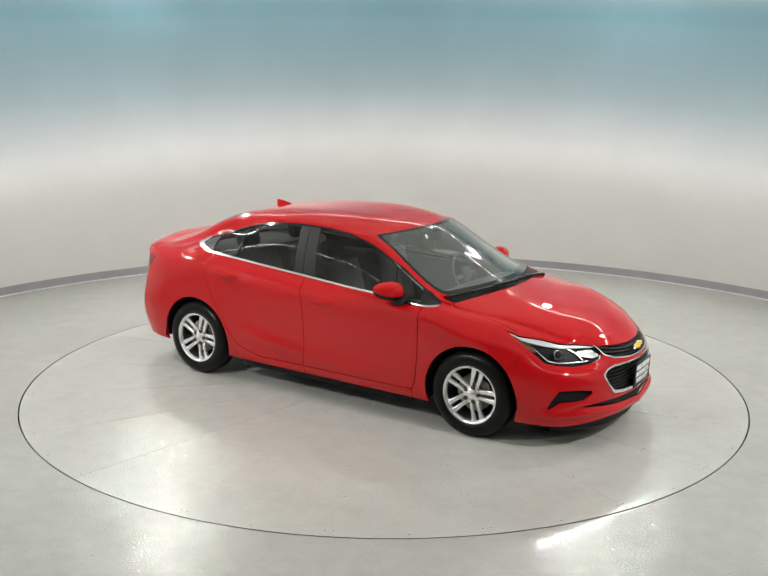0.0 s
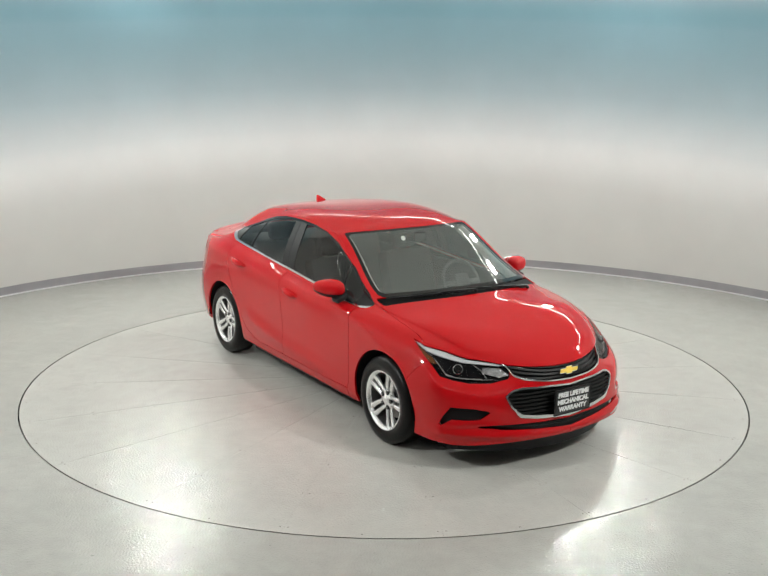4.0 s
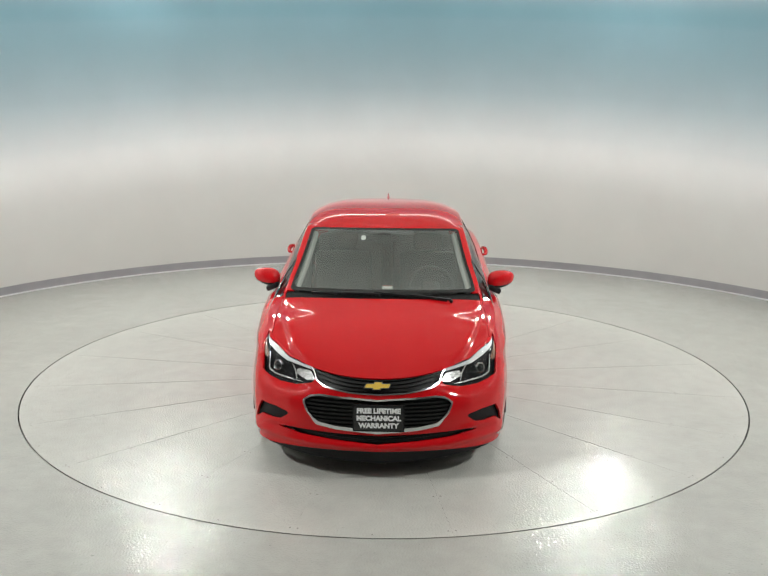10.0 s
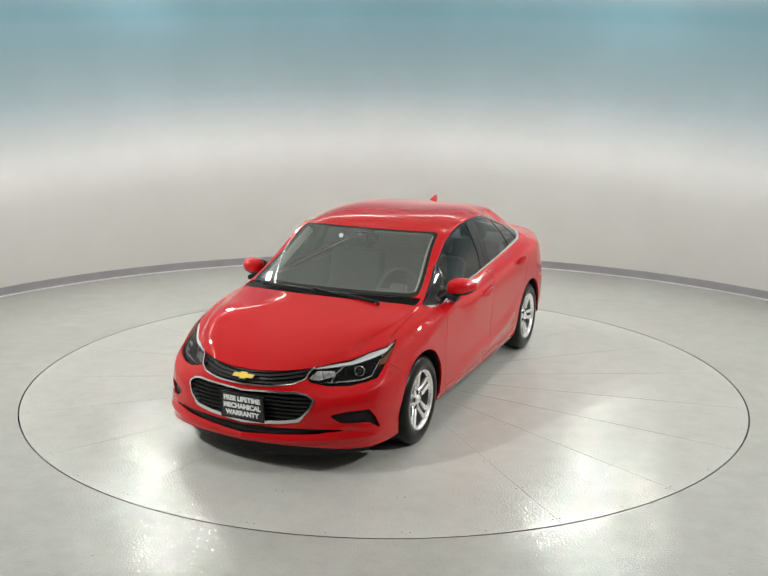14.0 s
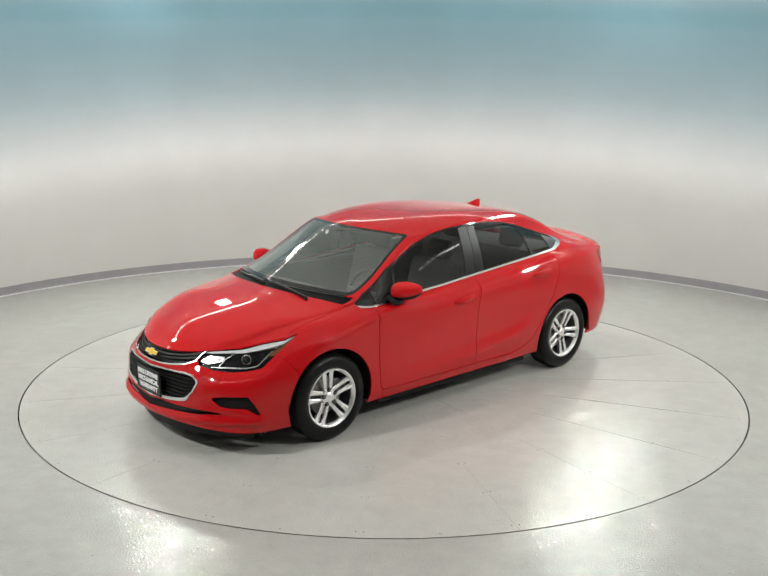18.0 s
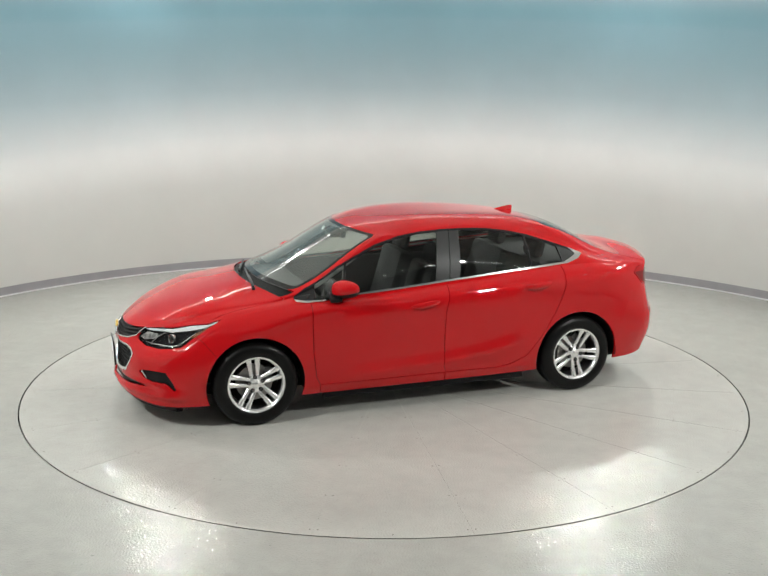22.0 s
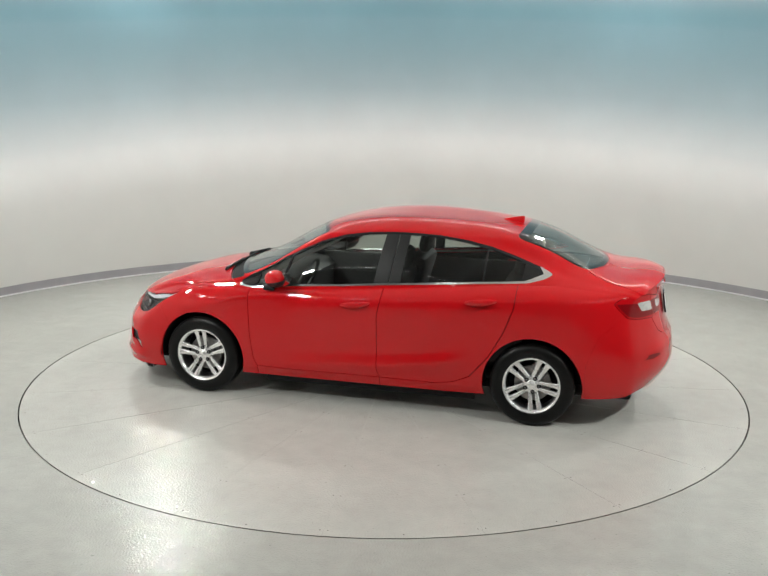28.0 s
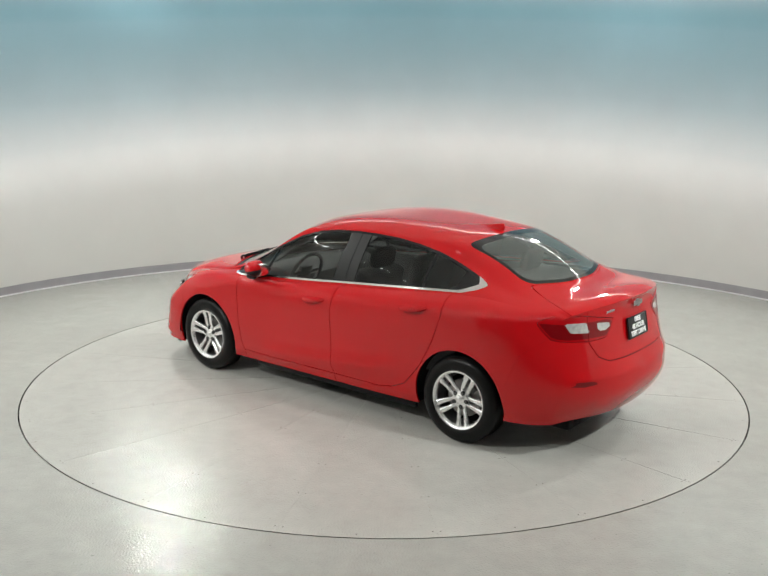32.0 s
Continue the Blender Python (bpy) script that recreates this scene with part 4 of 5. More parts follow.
for flip in (False, True):
    side_of = mirrored if flip else same
    panel("front_fender", *side_of(*fender), M_RED, car)
    fdoor = panel("front_door", *side_of(*front_door), M_RED, car)
    rdoor = panel("rear_door", *side_of(*rear_door), M_RED, car)
    panel("quarter_panel", *side_of(*quarter), M_RED, car)
    sa, sf = sill_a
    sb, sg = sill_b
    panel("sill", *side_of(np.concatenate([sa, sb]), np.concatenate([sf, sg + len(sa)])), M_RED, car)
    gl = sideglass
    chrome = region(gl, chrome_field)
    panel("chrome_belt_trim", *side_of(*chrome), M_CHROME, car, "bright chrome strip under the side windows", lift=0.003)
    A, F = gl
    gl = keep_out(A, F, chrome_field(A))
    frame_f = lambda A: -0.016 - inner_dlo(A)
    A, F = gl
    border = keep_in(A, F, frame_f(A))
    gl = keep_out(A, F, frame_f(A))
    panel("window_frame", *side_of(*border), M_GLOSSBLACK, car, "gloss black window surround")
    A, F = gl
    panel("mirror_sail", *side_of(*region(gl, lambda A: -SAIL(A))), M_GLOSSBLACK, fdoor)
    g1 = region(gl, SAIL, lambda A: -POST(A) + 0.008)
    g2 = region(gl, lambda A: POST(A) + 0.008, lambda A: -B_FRONT(A))
    g3 = region(gl, B_REAR, lambda A: -DIV(A) + 0.008)
    g4 = region(gl, lambda A: DIV(A) + 0.008, lambda A: -QUARTER(A) + 0.004)
    for nm, g, owner in (("corner_pane", g1, fdoor), ("door_pane", g2, fdoor), ("door_pane", g3, rdoor), ("corner_pane", g4, rdoor)):
        pane = panel(nm, *side_of(*g), M_TINT, owner, depth=0.004, lift=-0.004)
        pane.visible_shadow = False
    panel("window_post", *side_of(*region(gl, *band(POST, 0.008))), M_GLOSSBLACK, fdoor)
    panel("window_post", *side_of(*region(gl, *band(DIV, 0.008))), M_GLOSSBLACK, rdoor)
    panel("pillar_cover", *side_of(*region(gl, B_FRONT, lambda A: -B_MID(A) + GAP)), M_PILLAR, fdoor, "satin black pillar cover")
    panel("pillar_cover", *side_of(*region(gl, lambda A: B_MID(A) + GAP, lambda A: -B_REAR(A))), M_PILLAR, rdoor, "satin black pillar cover")
    panel("quarter_cover", *side_of(*region(gl, lambda A: QUARTER(A) + 0.004)), M_PILLAR, car, "satin black quarter cover")

    # Door handles with their cups.
    for door, cx, cz, tilt in ((fdoor, .02, .842, 7), (rdoor, -.945, .930, 7)):
        bm = bmesh.new()
        bmesh.ops.create_uvsphere(bm, u_segments=28, v_segments=14, radius=1.0)
        for v in bm.verts:
            x, y, z = v.co
            sx = math.copysign(abs(x) ** 0.8, x)
            v.co = (sx * 0.124, y * 0.020 + 0.032 * (1 - x * x) + 0.003, z * 0.027 * (1 - 0.25 * x * x))
        sy = -1 if flip else 1
        m = Matrix.Translation((cx, sy * 0.899, cz)) @ Matrix.Rotation(radians(tilt), 4, "Y") @ Matrix.Diagonal((1, sy, 1, 1))
        bmesh.ops.transform(bm, matrix=m, verts=bm.verts[:])
        if flip:
            bmesh.ops.reverse_faces(bm, faces=bm.faces[:])
        part("handle", bm, M_RED, door)
        bm = bmesh.new()
        bmesh.ops.create_uvsphere(bm, u_segments=24, v_segments=10, radius=1.0)
        m2 = Matrix.Translation((cx + .01, sy * 0.8905, cz - .006)) @ Matrix.Rotation(radians(tilt), 4, "Y") @ Matrix.Diagonal((0.085, 0.007, 0.030, 1))
        bmesh.ops.transform(bm, matrix=m2, verts=bm.verts[:])
        part("handle_cup", bm, M_RED, door)

    # Headlamps: dark housing, inner reflector, light guide, amber corner and a clear lens.
    housing = panel("headlamp", *side_of(*headlamp_mesh), M_LAMPBOX, car, "headlamp with a dark housing and white light guide", lift=-0.030, depth=0.02)
    lamp_top = on_loop([(1.555, .774, .815), (1.78, .685, .758), (1.91, .605, .722), (2.012, .495, .716), (2.059, .428, .714)])
    guide_path = on_loop([(1.57, .776, .806), (1.66, .755, .774), (1.76, .702, .747), (1.90, .610, .712), (2.02, .495, .702), (2.062, .44, .698)])
    guide_half = lambda A: np.interp(A[:, 0], [1.57, 1.70, 1.80, 1.93, 2.06], [.008, .017, .016, .009, .006])
    guide_band = (lambda A: path_field(guide_path, loop_zu(A)) - guide_half(A)), (lambda A: -path_field(guide_path, loop_zu(A)) - guide_half(A))
    guide = region(headlamp_mesh, *guide_band)
    panel("light_guide", *side_of(*guide), M_LED, housing, "white light guide", lift=-0.012)
    divider = region(headlamp_mesh, *lined(on_loop([(1.958, .567, .690), (1.995, .553, .665), (2.029, .535, .638)]), 0.0035))
    panel("divider", *side_of(*divider), M_CLEAR, housing, lift=-0.014)
    corner = region(headlamp_mesh, *lined(on_loop([(1.770, .746, .705), (1.822, .745, .668), (1.872, .736, .636), (1.915, .70, .621), (1.962, .652, .617), (2.03, .56, .615)]), 0.0035))
    panel("outer_bezel", *side_of(*corner), M_CLEAR, housing, lift=-0.014)
    refl = region(headlamp_mesh, lambda A: outline(on_loop([(1.985, .53, .680), (2.055, .435, .682), (2.112, .412, .640), (2.085, .48, .628), (2.03, .56, .652)]), loop_zu(A)))
    panel("reflector", *side_of(*refl), M_CLEAR, housing, "bright inner reflector", lift=-0.018)
    amber = region(headlamp_mesh, lambda A: outline(on_loop([(1.60, .785, .784), (1.66, .778, .762), (1.737, .745, .722), (1.789, .753, .686), (1.745, .785, .694), (1.66, .792, .744)]), loop_zu(A)))
    panel("amber_marker", *side_of(*amber), M_AMBER, housing, "amber side marker", lift=-0.008)
    # Projector unit: a chrome ring round a dark glass ball, and two bright fins beside it.
    face_dir = Vector((0.80, 0.55 * (-1 if flip else 1), 0.22)).normalized()
    seat_m = Matrix.Translation((1.905, .668 * (-1 if flip else 1), .664)) @ face_dir.to_track_quat("Z", "Y").to_matrix().to_4x4()
    bm = bmesh.new()
    lathe(bm, [(0.026, 0.0), (0.030, 0.006), (0.034, 0.004), (0.035, -0.010)], 28, "Z")
    bmesh.ops.transform(bm, matrix=seat_m, verts=bm.verts[:])
    part("projector_ring", bm, M_CLEAR, housing, "bright projector ring")
    bm = bmesh.new()
    lathe(bm, [(0.0005, 0.010), (0.012, 0.008), (0.021, 0.003), (0.026, -0.004)], 28, "Z")
    bmesh.ops.transform(bm, matrix=seat_m, verts=bm.verts[:])
    part("projector_lens", bm, M_FRIT, housing, "dark projector lens")
    lens = panel("lens", *side_of(*headlamp_mesh), M_LENS, housing, "clear lamp lens", depth=0)
    lens.visible_shadow = False
    sy = -1 if flip else 1

    # Tail lamps in two halves, split at the boot joint.
    seam = lambda A: path_field(trunk_low, loop_zu(A))
    A, F = tail_mesh
    inner_half, outer_half = split(A, F, -seam(A))
    for half in (inner_half, outer_half):
        if len(half[1]) == 0:
            continue
        tl = panel("tail_lamp", *side_of(*half), M_TAIL, car, "red tail lamp with a clear reversing window", lift=0.003)
        dark = region(half, lambda A: A[:, 2] - 0.955, lambda A: 0.02 - (A[:, 2] - 0.83), lambda A: outline(tail_out, loop_zu(A)) + 0.010)
        if len(dark[1]) > 4:
            panel("lower_lens", *side_of(*dark), M_TAILDARK, tl, "dark red lower lens", lift=0.0042, depth=0.002)
        for win in ([(-2.050, .70, .960), (-2.131, .569, .957), (-2.150, .555, .886), (-2.085, .673, .895)], [(-2.160, .484, .945), (-2.189, .326, .924), (-2.188, .389, .886), (-2.172, .467, .889)]):
            w = region(half, lambda A, win=win: outline(on_loop(win), loop_zu(A)))
            if len(w[1]) > 4:
                panel("clear_window", *side_of(*w), M_REVERSE, tl, "clear lamp window", lift=0.0062, depth=0.002)
    recess = panel("fog_recess", *side_of(*fog_mesh), M_BLACK, front_bumper_ob, "black bumper recess", lift=-0.025, depth=0)
    panel("rear_reflector", *side_of(*rfog_mesh), M_TAILDARK, rear_bumper_ob, "dark red bumper reflector", lift=-0.004)

    # Door mirrors.
    mir = new("door_mirror")
    mir.parent = car
    tagged(mir, "red door mirror on a black foot")
    bm = bmesh.new()
    bmesh.ops.create_uvsphere(bm, u_segments=36, v_segments=20, radius=1.0)
    for v in bm.verts:
        x, y, z = v.co
        fx = x * (0.095 if x > 0 else 0.072)
        v.co = (fx - 0.035 * y, math.copysign(abs(y) ** 0.85, y) * 0.107, math.copysign(abs(z) ** 0.72, z) * 0.067 * (1 - 0.22 * y) + 0.012 * y)
    m = Matrix.Translation((.652, sy * 0.915, 1.000)) @ Matrix.Diagonal((1, sy, 1, 1))
    low = bm.copy()
    bmesh.ops.bisect_plane(bm, geom=bm.verts[:] + bm.edges[:] + bm.faces[:], plane_co=(0, 0, -0.014), plane_no=(0.25, 0, 1), clear_inner=True)
    bmesh.ops.bisect_plane(low, geom=low.verts[:] + low.edges[:] + low.faces[:], plane_co=(0, 0, -0.014), plane_no=(0.25, 0, 1), clear_outer=True)
    for piece, nm, mat in ((bm, "mirror_cap", M_RED), (low, "mirror_housing", M_BLACK)):
        bmesh.ops.transform(piece, matrix=m, verts=piece.verts[:])
        if flip:
            bmesh.ops.reverse_faces(piece, faces=piece.faces[:])
        part(nm, piece, mat, mir)
    bm = bmesh.new()
    box(bm, 0, 0, 0, 0.095, 0.10, 0.042, 0.014, Matrix.Translation((.725, sy * 0.862, .936)) @ Matrix.Rotation(radians(-24 * sy), 4, "X"))
    part("mirror_foot", bm, M_BLACK, mir)
    bm = bmesh.new()
    bmesh.ops.create_uvsphere(bm, u_segments=24, v_segments=10, radius=1.0)
    bmesh.ops.transform(bm, matrix=Matrix.Translation((.584, sy * 0.918, 1.0)) @ Matrix.Rotation(radians(-20 * sy), 4, "Z") @ Matrix.Diagonal((0.006, 0.086, 0.052, 1)), verts=bm.verts[:])
    part("mirror_glass", bm, M_CHROME, mir, "mirror glass")

# ---- grilles, chrome and plates ----
def grille(name, mesh, bars, label):
    root = panel(name, *both(*mesh), M_BLACK, car, label, lift=-0.035, depth=0)
    for z, tilt in bars:
        bar = region(mesh, *band(lambda A, z=z, tilt=tilt: A[:, 2] - z - tilt * A[:, 1] ** 2, 0.006))
        if len(bar[1]):
            panel("slat", *both(*bar), M_SLAT, root, depth=0.012, lift=-0.012)
    return root


upper = grille("upper_grille", upgrille_mesh, [(.612, .12), (.632, .20), (.652, .22), (.672, .22)], "black upper grille with wavy slats")
lower = grille("lower_grille", lowgrille_mesh, [(.365 + .026 * k, 0.02) for k in range(8)], "black lower grille with thin slats")
grille("lower_intake", intake_mesh, [(.283, .15), (.300, .12)], "narrow black lower intake")
whole = grid_mesh(SIDE, LU, LV)
wing = on_loop([(2.059, .430, .710), (2.100, .405, .672), (2.135, .385, .637), (2.185, .33, .611), (2.246, .164, .594), (2.259, 0, .583)])
wing[-1, 0] = -0.1
panel("chrome_bar", *both(*region(whole, *lined(wing, 0.0042), lambda A: -A[:, 0] + 1.9)), M_CHROME, upper, "chrome bar under the upper grille", lift=0.005)
def grille_edge(A):
    return outline(lowgrille_out, loop_zu(A)) + 0.002


def frame_half(A):
    return np.where(A[:, 2] < 0.40, 0.011, 0.0058)


surround = region(whole, lambda A: -A[:, 0] + 2.0, lambda A: grille_edge(A) - frame_half(A), lambda A: -grille_edge(A) - frame_half(A))
panel("chrome_surround", *both(*surround), M_CHROME, lower, "chrome frame of the lower grille", lift=0.006)


def lettering(lines, parent, m, size, gap, mat, extrude=0.0012):
    for k, text in enumerate(lines):
        cu = bpy.data.curves.new("lettering", "FONT")
        cu.body, cu.size, cu.extrude, cu.align_x, cu.align_y = text, size, extrude, "CENTER", "CENTER"
        cu.offset = 0.0024
        cu.materials.append(mat)
        ob = under(new("lettering", cu), parent)
        ob.matrix_basis = m @ Matrix.Translation((0, gap * ((len(lines) - 1) / 2 - k), 0))


def dealer_plate(m, lines, w, h, size, gap):
    root = tagged(new("dealer_plate"), "black dealer plate with white capitals")
    root.parent = car
    root.matrix_basis = m
    bm = bmesh.new()
    box(bm, 0, 0, 0, w, h, 0.012, 0.005)
    part("plate", bm, M_PLATE, root)
    bm = bmesh.new()
    for s in (-1, 1):
        box(bm, s * (w / 2 - 0.004), 0, 0.004, 0.008, h, 0.010, 0.003)
        box(bm, 0, s * (h / 2 - 0.004), 0.004, w - 0.016, 0.008, 0.010, 0.003)
    part("plate_frame", bm, M_GLOSSBLACK, root)
    lettering(lines, root, Matrix.Translation((0, 0, 0.0075)), size, gap, M_LETTER)


facing_front = Matrix(((0, 0, 1, 0), (1, 0, 0, 0), (0, 1, 0, 0), (0, 0, 0, 1)))
facing_rear = Matrix(((0, 0, -1, 0), (-1, 0, 0, 0), (0, 1, 0, 0), (0, 0, 0, 1)))
dealer_plate(Matrix.Translation((2.284, 0.010, .442)) @ Matrix.Rotation(radians(2), 4, "Y") @ facing_front, ("FREE LIFETIME", "MECHANICAL", "WARRANTY"), 0.325, 0.178, 0.0445, 0.049)
dealer_plate(Matrix.Translation((-2.246, 0.0, .848)) @ Matrix.Rotation(radians(10), 4, "Y") @ facing_rear, ("FREE", "48 HOUR", "TEST DRIVE"), 0.305, 0.152, 0.046, 0.047)


def badge(m, w, h, mat, rim, label):
    """A plain slanted cross shape with a bright rim."""
    root = tagged(new("badge"), label)
    root.parent = car
    root.matrix_basis = m
    for nm, grow, depth, mt in (("badge_rim", 0.004, 0.006, rim), ("badge_face", 0.0, 0.010, mat)):
        bm = bmesh.new()
        a, b, cw = w / 2 + grow, h * 0.27 + grow, w * 0.15 + grow
        hh = h / 2 + grow
        sk = 0.5
        pts = [(-a, -b), (-cw, -b), (-cw, -hh), (cw, -hh), (cw, -b), (a, -b), (a, b), (cw, b), (cw, hh), (-cw, hh), (-cw, b), (-a, b)]
        face = bm.faces.new([bm.verts.new((x + y * sk * (1 if abs(x) > cw + .001 else 0.4), y, 0)) for x, y in pts])
        out = bmesh.ops.extrude_face_region(bm, geom=[face])
        bmesh.ops.translate(bm, verts=[g for g in out["geom"] if isinstance(g, bmesh.types.BMVert)], vec=(0, 0, depth))
        bmesh.ops.recalc_face_normals(bm, faces=bm.faces[:])
        part(nm, bm, mt, root, smooth=False)


badge(Matrix.Translation((2.243, 0, .640)) @ Matrix.Rotation(radians(-22), 4, "Y") @ facing_front, 0.150, 0.044, M_GOLD, M_CHROME, "gold badge with a chrome rim")
badge(Matrix.Translation((-2.234, 0, 1.010)) @ Matrix.Rotation(radians(20), 4, "Y") @ facing_rear, 0.125, 0.042, M_STEEL, M_CHROME, "silver boot badge with a chrome rim")
for k in range(5):
    bm = bmesh.new()
    box(bm, -2.196 - k * 0.0012, 0.385 - k * 0.022, 1.003, 0.004, 0.015, 0.018, 0.002)
    part("badge_letter", bm, M_CHROME, car, "small chrome badge bar")

# ---- roof fin, wipers, underbody, wheel housings ----
bm = bmesh.new()
fin_rows = [(-.925, .004, 0.003), (-.96, .018, 0.018), (-1.02, .026, 0.044), (-1.075, .027, 0.066), (-1.110, .024, 0.078), (-1.128, .016, 0.076)]
prev = None
for x, hw, h in fin_rows:
    base = 1.434 + (x + .77) * 0.150 - 0.05 * max(0, -x - .9)
    ring = [bm.verts.new(p) for p in ((x + .012 * (h > .06), -hw, base - .012), (x, -hw * .55, base + h * .5), (x - .004, -.003, base + h), (x - .004, .003, base + h), (x, hw * .55, base + h * .5), (x + .012 * (h > .06), hw, base - .012))]
    if prev:
        for k in range(5):
            bm.faces.new((prev[k], prev[k + 1], ring[k + 1], ring[k]))
    else:
        bm.faces.new(ring)
    prev = ring
bm.faces.new(prev[::-1])
bmesh.ops.recalc_face_normals(bm, faces=bm.faces[:])
part("roof_antenna", bm, M_RED, car, "red shark-fin aerial")

for (ax, ay), (bx, by) in (((1.275, -.02), (1.150, -.52)), ((1.265, .50), (1.225, -.06))):
    def on_screen(x, y):
        i = np.argmin((T_ALL[:, 0] - x) ** 2 + (T_ALL[:, 1] - abs(y)) ** 2)
        return Vector((x, y, T_ALL[i, 2]))
    T_ALL = TOP.reshape(-1, 3)
    wip = new("wiper")
    wip.parent = car
    a, b = on_screen(ax, ay), on_screen(bx, by)
    for nm, w, h, f0, f1, up in (("wiper_arm", .020, .014, 0.0, 0.55, .024), ("wiper_blade", .012, .016, 0.05, 1.0, .014)):
        p, q2 = a.lerp(b, f0) + Vector((0, 0, up)), a.lerp(b, f1) + Vector((0, 0, up))
        bm = bmesh.new()
        d = q2 - p
        rot = d.to_track_quat("X", "Z").to_matrix().to_4x4()
        box(bm, 0, 0, 0, d.length, w, h, 0.004, Matrix.Translation((p + q2) / 2) @ rot)
        part(nm, bm, M_BLACK, wip)
    bm = bmesh.new()
    bmesh.ops.create_uvsphere(bm, u_segments=14, v_segments=8, radius=0.014)
    bmesh.ops.translate(bm, verts=bm.verts[:], vec=a + Vector((0, 0, .012)))
    part("wiper_pivot", bm, M_BLACK, wip)

for x in (FRONT_X, REAR_X):
    for sy in (1, -1):
        bm = bmesh.new()
        prev = None
        for k in range(33):
            a = radians(-5 + 190 * k / 32)
            r = 0.372
            ring = [bm.verts.new((x + rr * math.cos(a), sy * y, .312 + rr * math.sin(a))) for rr, y in ((r, .872), (r, .60), (0.10, .60))]
            if prev:
                for i in range(2):
                    bm.faces.new((prev[i], prev[i + 1], ring[i + 1], ring[i]))
            prev = ring
        part("wheel_housing", bm, M_SHELL, car, "black wheel housing")
bm = bmesh.new()
box(bm, 0.0, 0, .215, 4.10, 1.12, .10, 0.03)
box(bm, 0.0, 0, .225, 1.86, 1.62, .10, 0.03)
part("underbody", bm, M_SHELL, car, "black underbody")
# Black skirt sized to the dark band under the sill, which is mostly shadow.
for sy in (1, -1):
    bm = bmesh.new()
    box(bm, -0.05, sy * .765, .170, 1.70, .03, .075, 0.008)
    part("sill_skirt", bm, M_BLACK, car, "black lower sill skirt that also stands for the shadow there")
bm = bmesh.new()
prev = None
for k in range(29):
    w = -1 + 2 * k / 28
    y = w * .74
    x = 2.205 - .30 * abs(w) ** 2.4
    ring = [bm.verts.new(p) for p in ((x, y, .235), (x + .020, y, .20), (x - .01, y, .106 + .02 * abs(w)), (x - .05, y, .106 + .02 * abs(w)), (x - .06, y, .235))]
    if prev:
        for i in range(4):
            bm.faces.new((prev[i], prev[i + 1], ring[i + 1], ring[i]))
    prev = ring
bmesh.ops.recalc_face_normals(bm, faces=bm.faces[:])
part("air_dam", bm, M_BLACK, car, "black air dam under the bumper")
bm = bmesh.new()
box(bm, -1.90, 0, .25, .36, 1.0, .10, 0.04)
part("rear_valance", bm, M_SHELL, car, "black rear underside")

# ---- cabin ----
def pillow(bm, cx, cy, cz, dx, dy, dz, tilt=0.0, r=0.05):
    box(bm, 0, 0, 0, dx, dy, dz, r, Matrix.Translation((cx, cy, cz)) @ Matrix.Rotation(radians(tilt), 4, "Y"))


def car_seat(cx, cy, w):
    seat = tagged(new("seat"), "dark grey cloth seat")
    seat.parent = car
    for nm, args in (("cushion", (cx + .02, cy, .46, .52, w, .16, -4)), ("backrest", (cx - .27, cy, .76, .16, w, .60, -16)), ("headrest", (cx - .375, cy, 1.135, .10, .26, .17, -12))):
        bm = bmesh.new()
        pillow(bm, *args)
        part(nm, bm, M_SEAT, seat)
    bm = bmesh.new()
    for s in (-1, 1):
        box(bm, cx - .345, cy + s * .06, 1.04, .012, .012, .10)
    part("headrest_post", bm, M_STEEL, seat)


for cx, cy, w in ((.13, .37, .50), (.13, -.37, .50), (-.80, .36, .62), (-.80, -.36, .62)):
    car_seat(cx, cy, w)
bm = bmesh.new()
rows = [(1.28, .90), (1.10, .925), (.90, .925), (.78, .905), (.72, .84), (.74, .60), (.90, .45)]
prev = None
for x, z in rows:
    ring = [bm.verts.new((x - .10 * abs(k / 6) ** 2 * (x > .9), k / 6 * .70, z - .02 * abs(k / 6) ** 2)) for k in range(-6, 7)]
    if prev:
        for i in range(12):
            bm.faces.new((prev[i], prev[i + 1], ring[i + 1], ring[i]))
    prev = ring
part("dashboard", bm, M_DASH, car, "black dashboard")
bm = bmesh.new()
prev = None
for i in range(41):
    a = 2 * math.pi * i / 40
    ring = []
    for j in range(8):
        b = 2 * math.pi * j / 8
        r = .175 + .016 * math.cos(b)
        ring.append(bm.verts.new((.016 * math.sin(b), r * math.cos(a), r * math.sin(a))))
    if prev:
        for j in range(8):
            bm.faces.new((prev[j], prev[(j + 1) % 8], ring[(j + 1) % 8], ring[j]))
    prev = ring
box(bm, 0.02, 0, 0, .05, .15, .12, 0.03)
box(bm, 0.015, 0, -.01, .02, .34, .035, 0.008)
box(bm, 0.015, 0, -.09, .02, .04, .17, 0.008)
bmesh.ops.transform(bm, matrix=Matrix.Translation((.60, .37, .90)) @ Matrix.Rotation(radians(-24), 4, "Y"), verts=bm.verts[:])
part("steering_wheel", bm, M_DASH, car, "black steering wheel")
bm = bmesh.new()
box(bm, .44, 0, 1.275, .05, .24, .065, 0.018)
part("rear_view_mirror", bm, M_GLOSSBLACK, car, "black rear-view mirror")
bm = bmesh.new()
box(bm, .50, 0, 1.285, .10, .125, .085, 0.02, None)
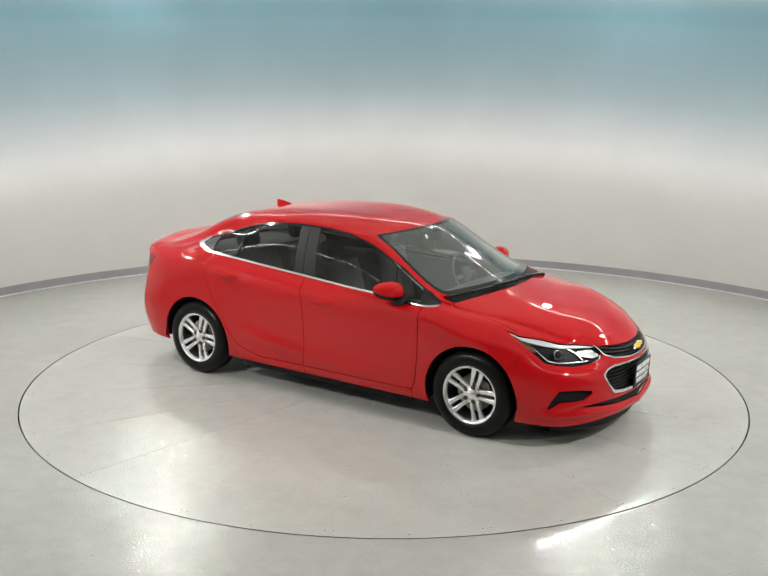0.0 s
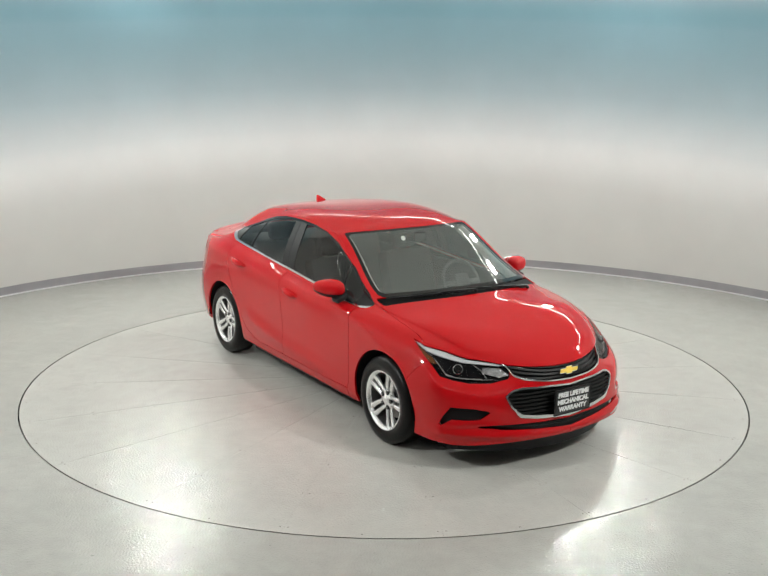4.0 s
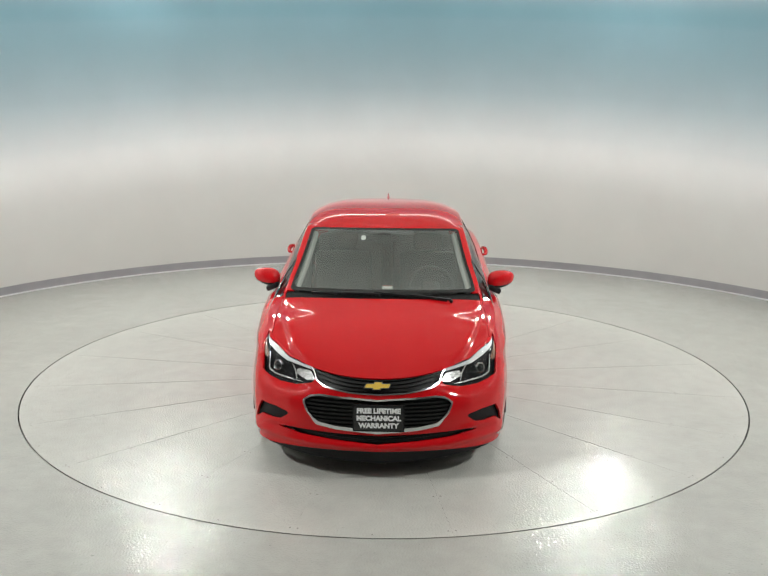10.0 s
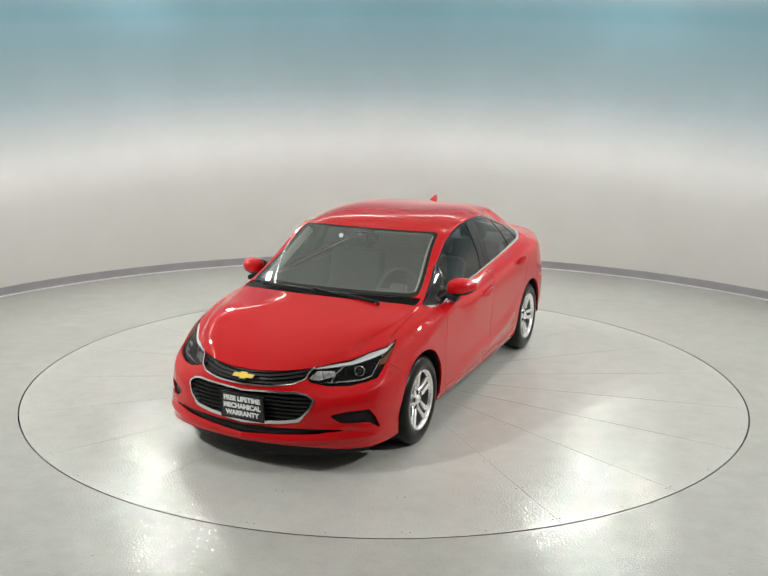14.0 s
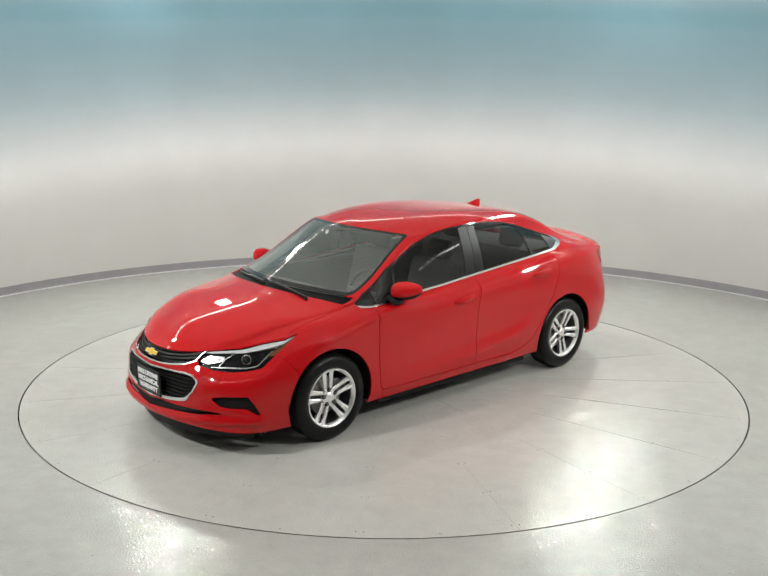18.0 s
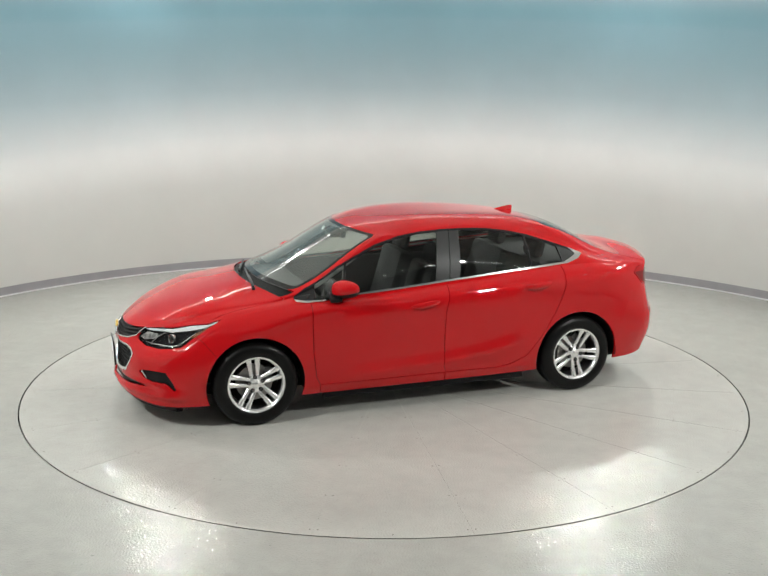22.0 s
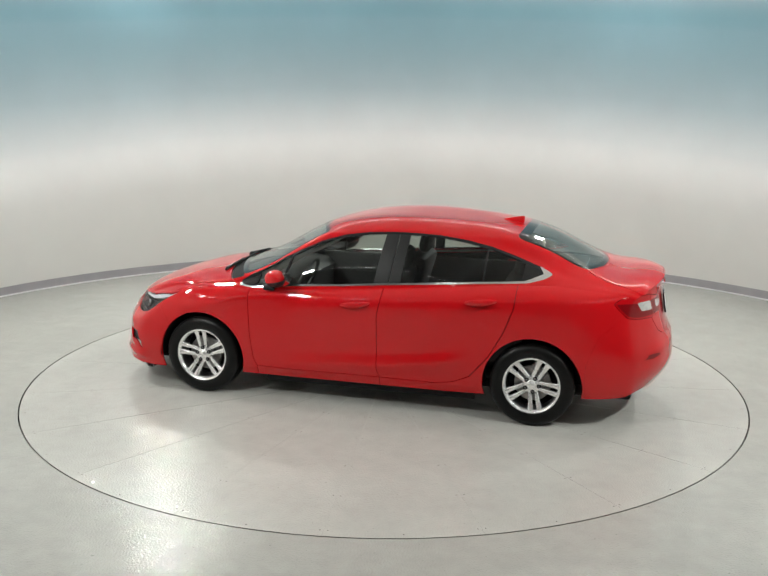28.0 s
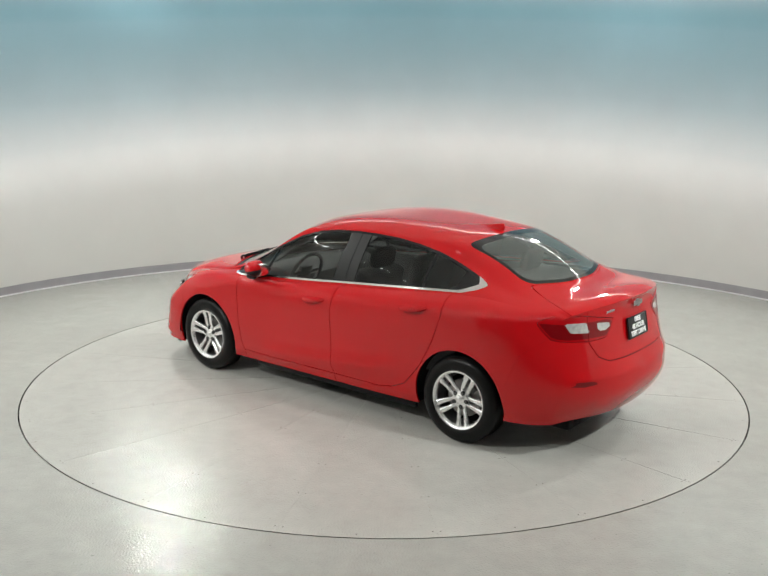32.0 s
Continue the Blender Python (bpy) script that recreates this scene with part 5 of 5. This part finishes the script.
part("sensor_pod", bm, M_GLOSSBLACK, car)
bm = bmesh.new()
lathe(bm, [(0.0004, 0), (.020, 0)], 20, "Z")
bmesh.ops.transform(bm, matrix=Matrix.Translation((.535, -.165, 1.292)) @ Matrix.Rotation(radians(62), 4, "Y"), verts=bm.verts[:])
part("windscreen_sticker", bm, M_LETTER, car, "round pale windscreen sticker")
for sy in (1, -1):
    bm = bmesh.new()
    box(bm, -.15, sy * .770, .69, 2.2, .05, .48, 0.02)
    part("door_trim", bm, M_DASH, car, "dark inner door trim")
bm = bmesh.new()
box(bm, -1.35, 0, 1.03, .55, 1.2, .05, 0.02)
part("parcel_shelf", bm, M_SEAT, car, "dark parcel shelf")
bm = bmesh.new()
box(bm, -.1, 0, .31, 2.6, 1.4, .05, 0.02)
part("cabin_floor", bm, M_SEAT, car)
bm = bmesh.new()
box(bm, .15, 0, .52, 1.1, .22, .26, 0.04)
part("centre_console", bm, M_DASH, car)

edge_row = int(np.argmin(np.abs(TV - 3.08)))
sel = np.nonzero((TU > ws_front + 0.06) & (TU < ws_rear - 0.02))[0][::3]
for sy in (1, -1):
    bm = bmesh.new()
    prev = None
    for i in sel:
        x, y, z = TOP[edge_row, i]
        ring = [bm.verts.new((x - 0.02 + 0.030 * math.sin(a), sy * (y - 0.012 + 0.020 * math.cos(a)), z - 0.050 + 0.030 * math.sin(a))) for a in (radians(30 * k) for k in range(12))]
        if prev:
            for k in range(12):
                bm.faces.new((prev[k], prev[(k + 1) % 12], ring[(k + 1) % 12], ring[k]))
        prev = ring
    bmesh.ops.recalc_face_normals(bm, faces=bm.faces[:])
    part("pillar_trim", bm, M_LINER, car, "pale grey pillar trim")
    for ax, ay, w in ((2.00, .62, .17), (1.86, .70, .12)):
        bm = bmesh.new()
        box(bm, ax - 0.03, sy * ay, .180, .014, w, .075, 0.004, None)
        part("air_deflector", bm, M_BLACK, car, "black flap under the bumper")


# ---- what moves ----
def motions():
    times = [0.5 * k for k in range(65)]
    walk(turntable, [(t, turned(t)) for t in times])
    walk(car, [(t, turned(t, CAR_OFF[0], CAR_OFF[1], 0.0)) for t in times])


motions()
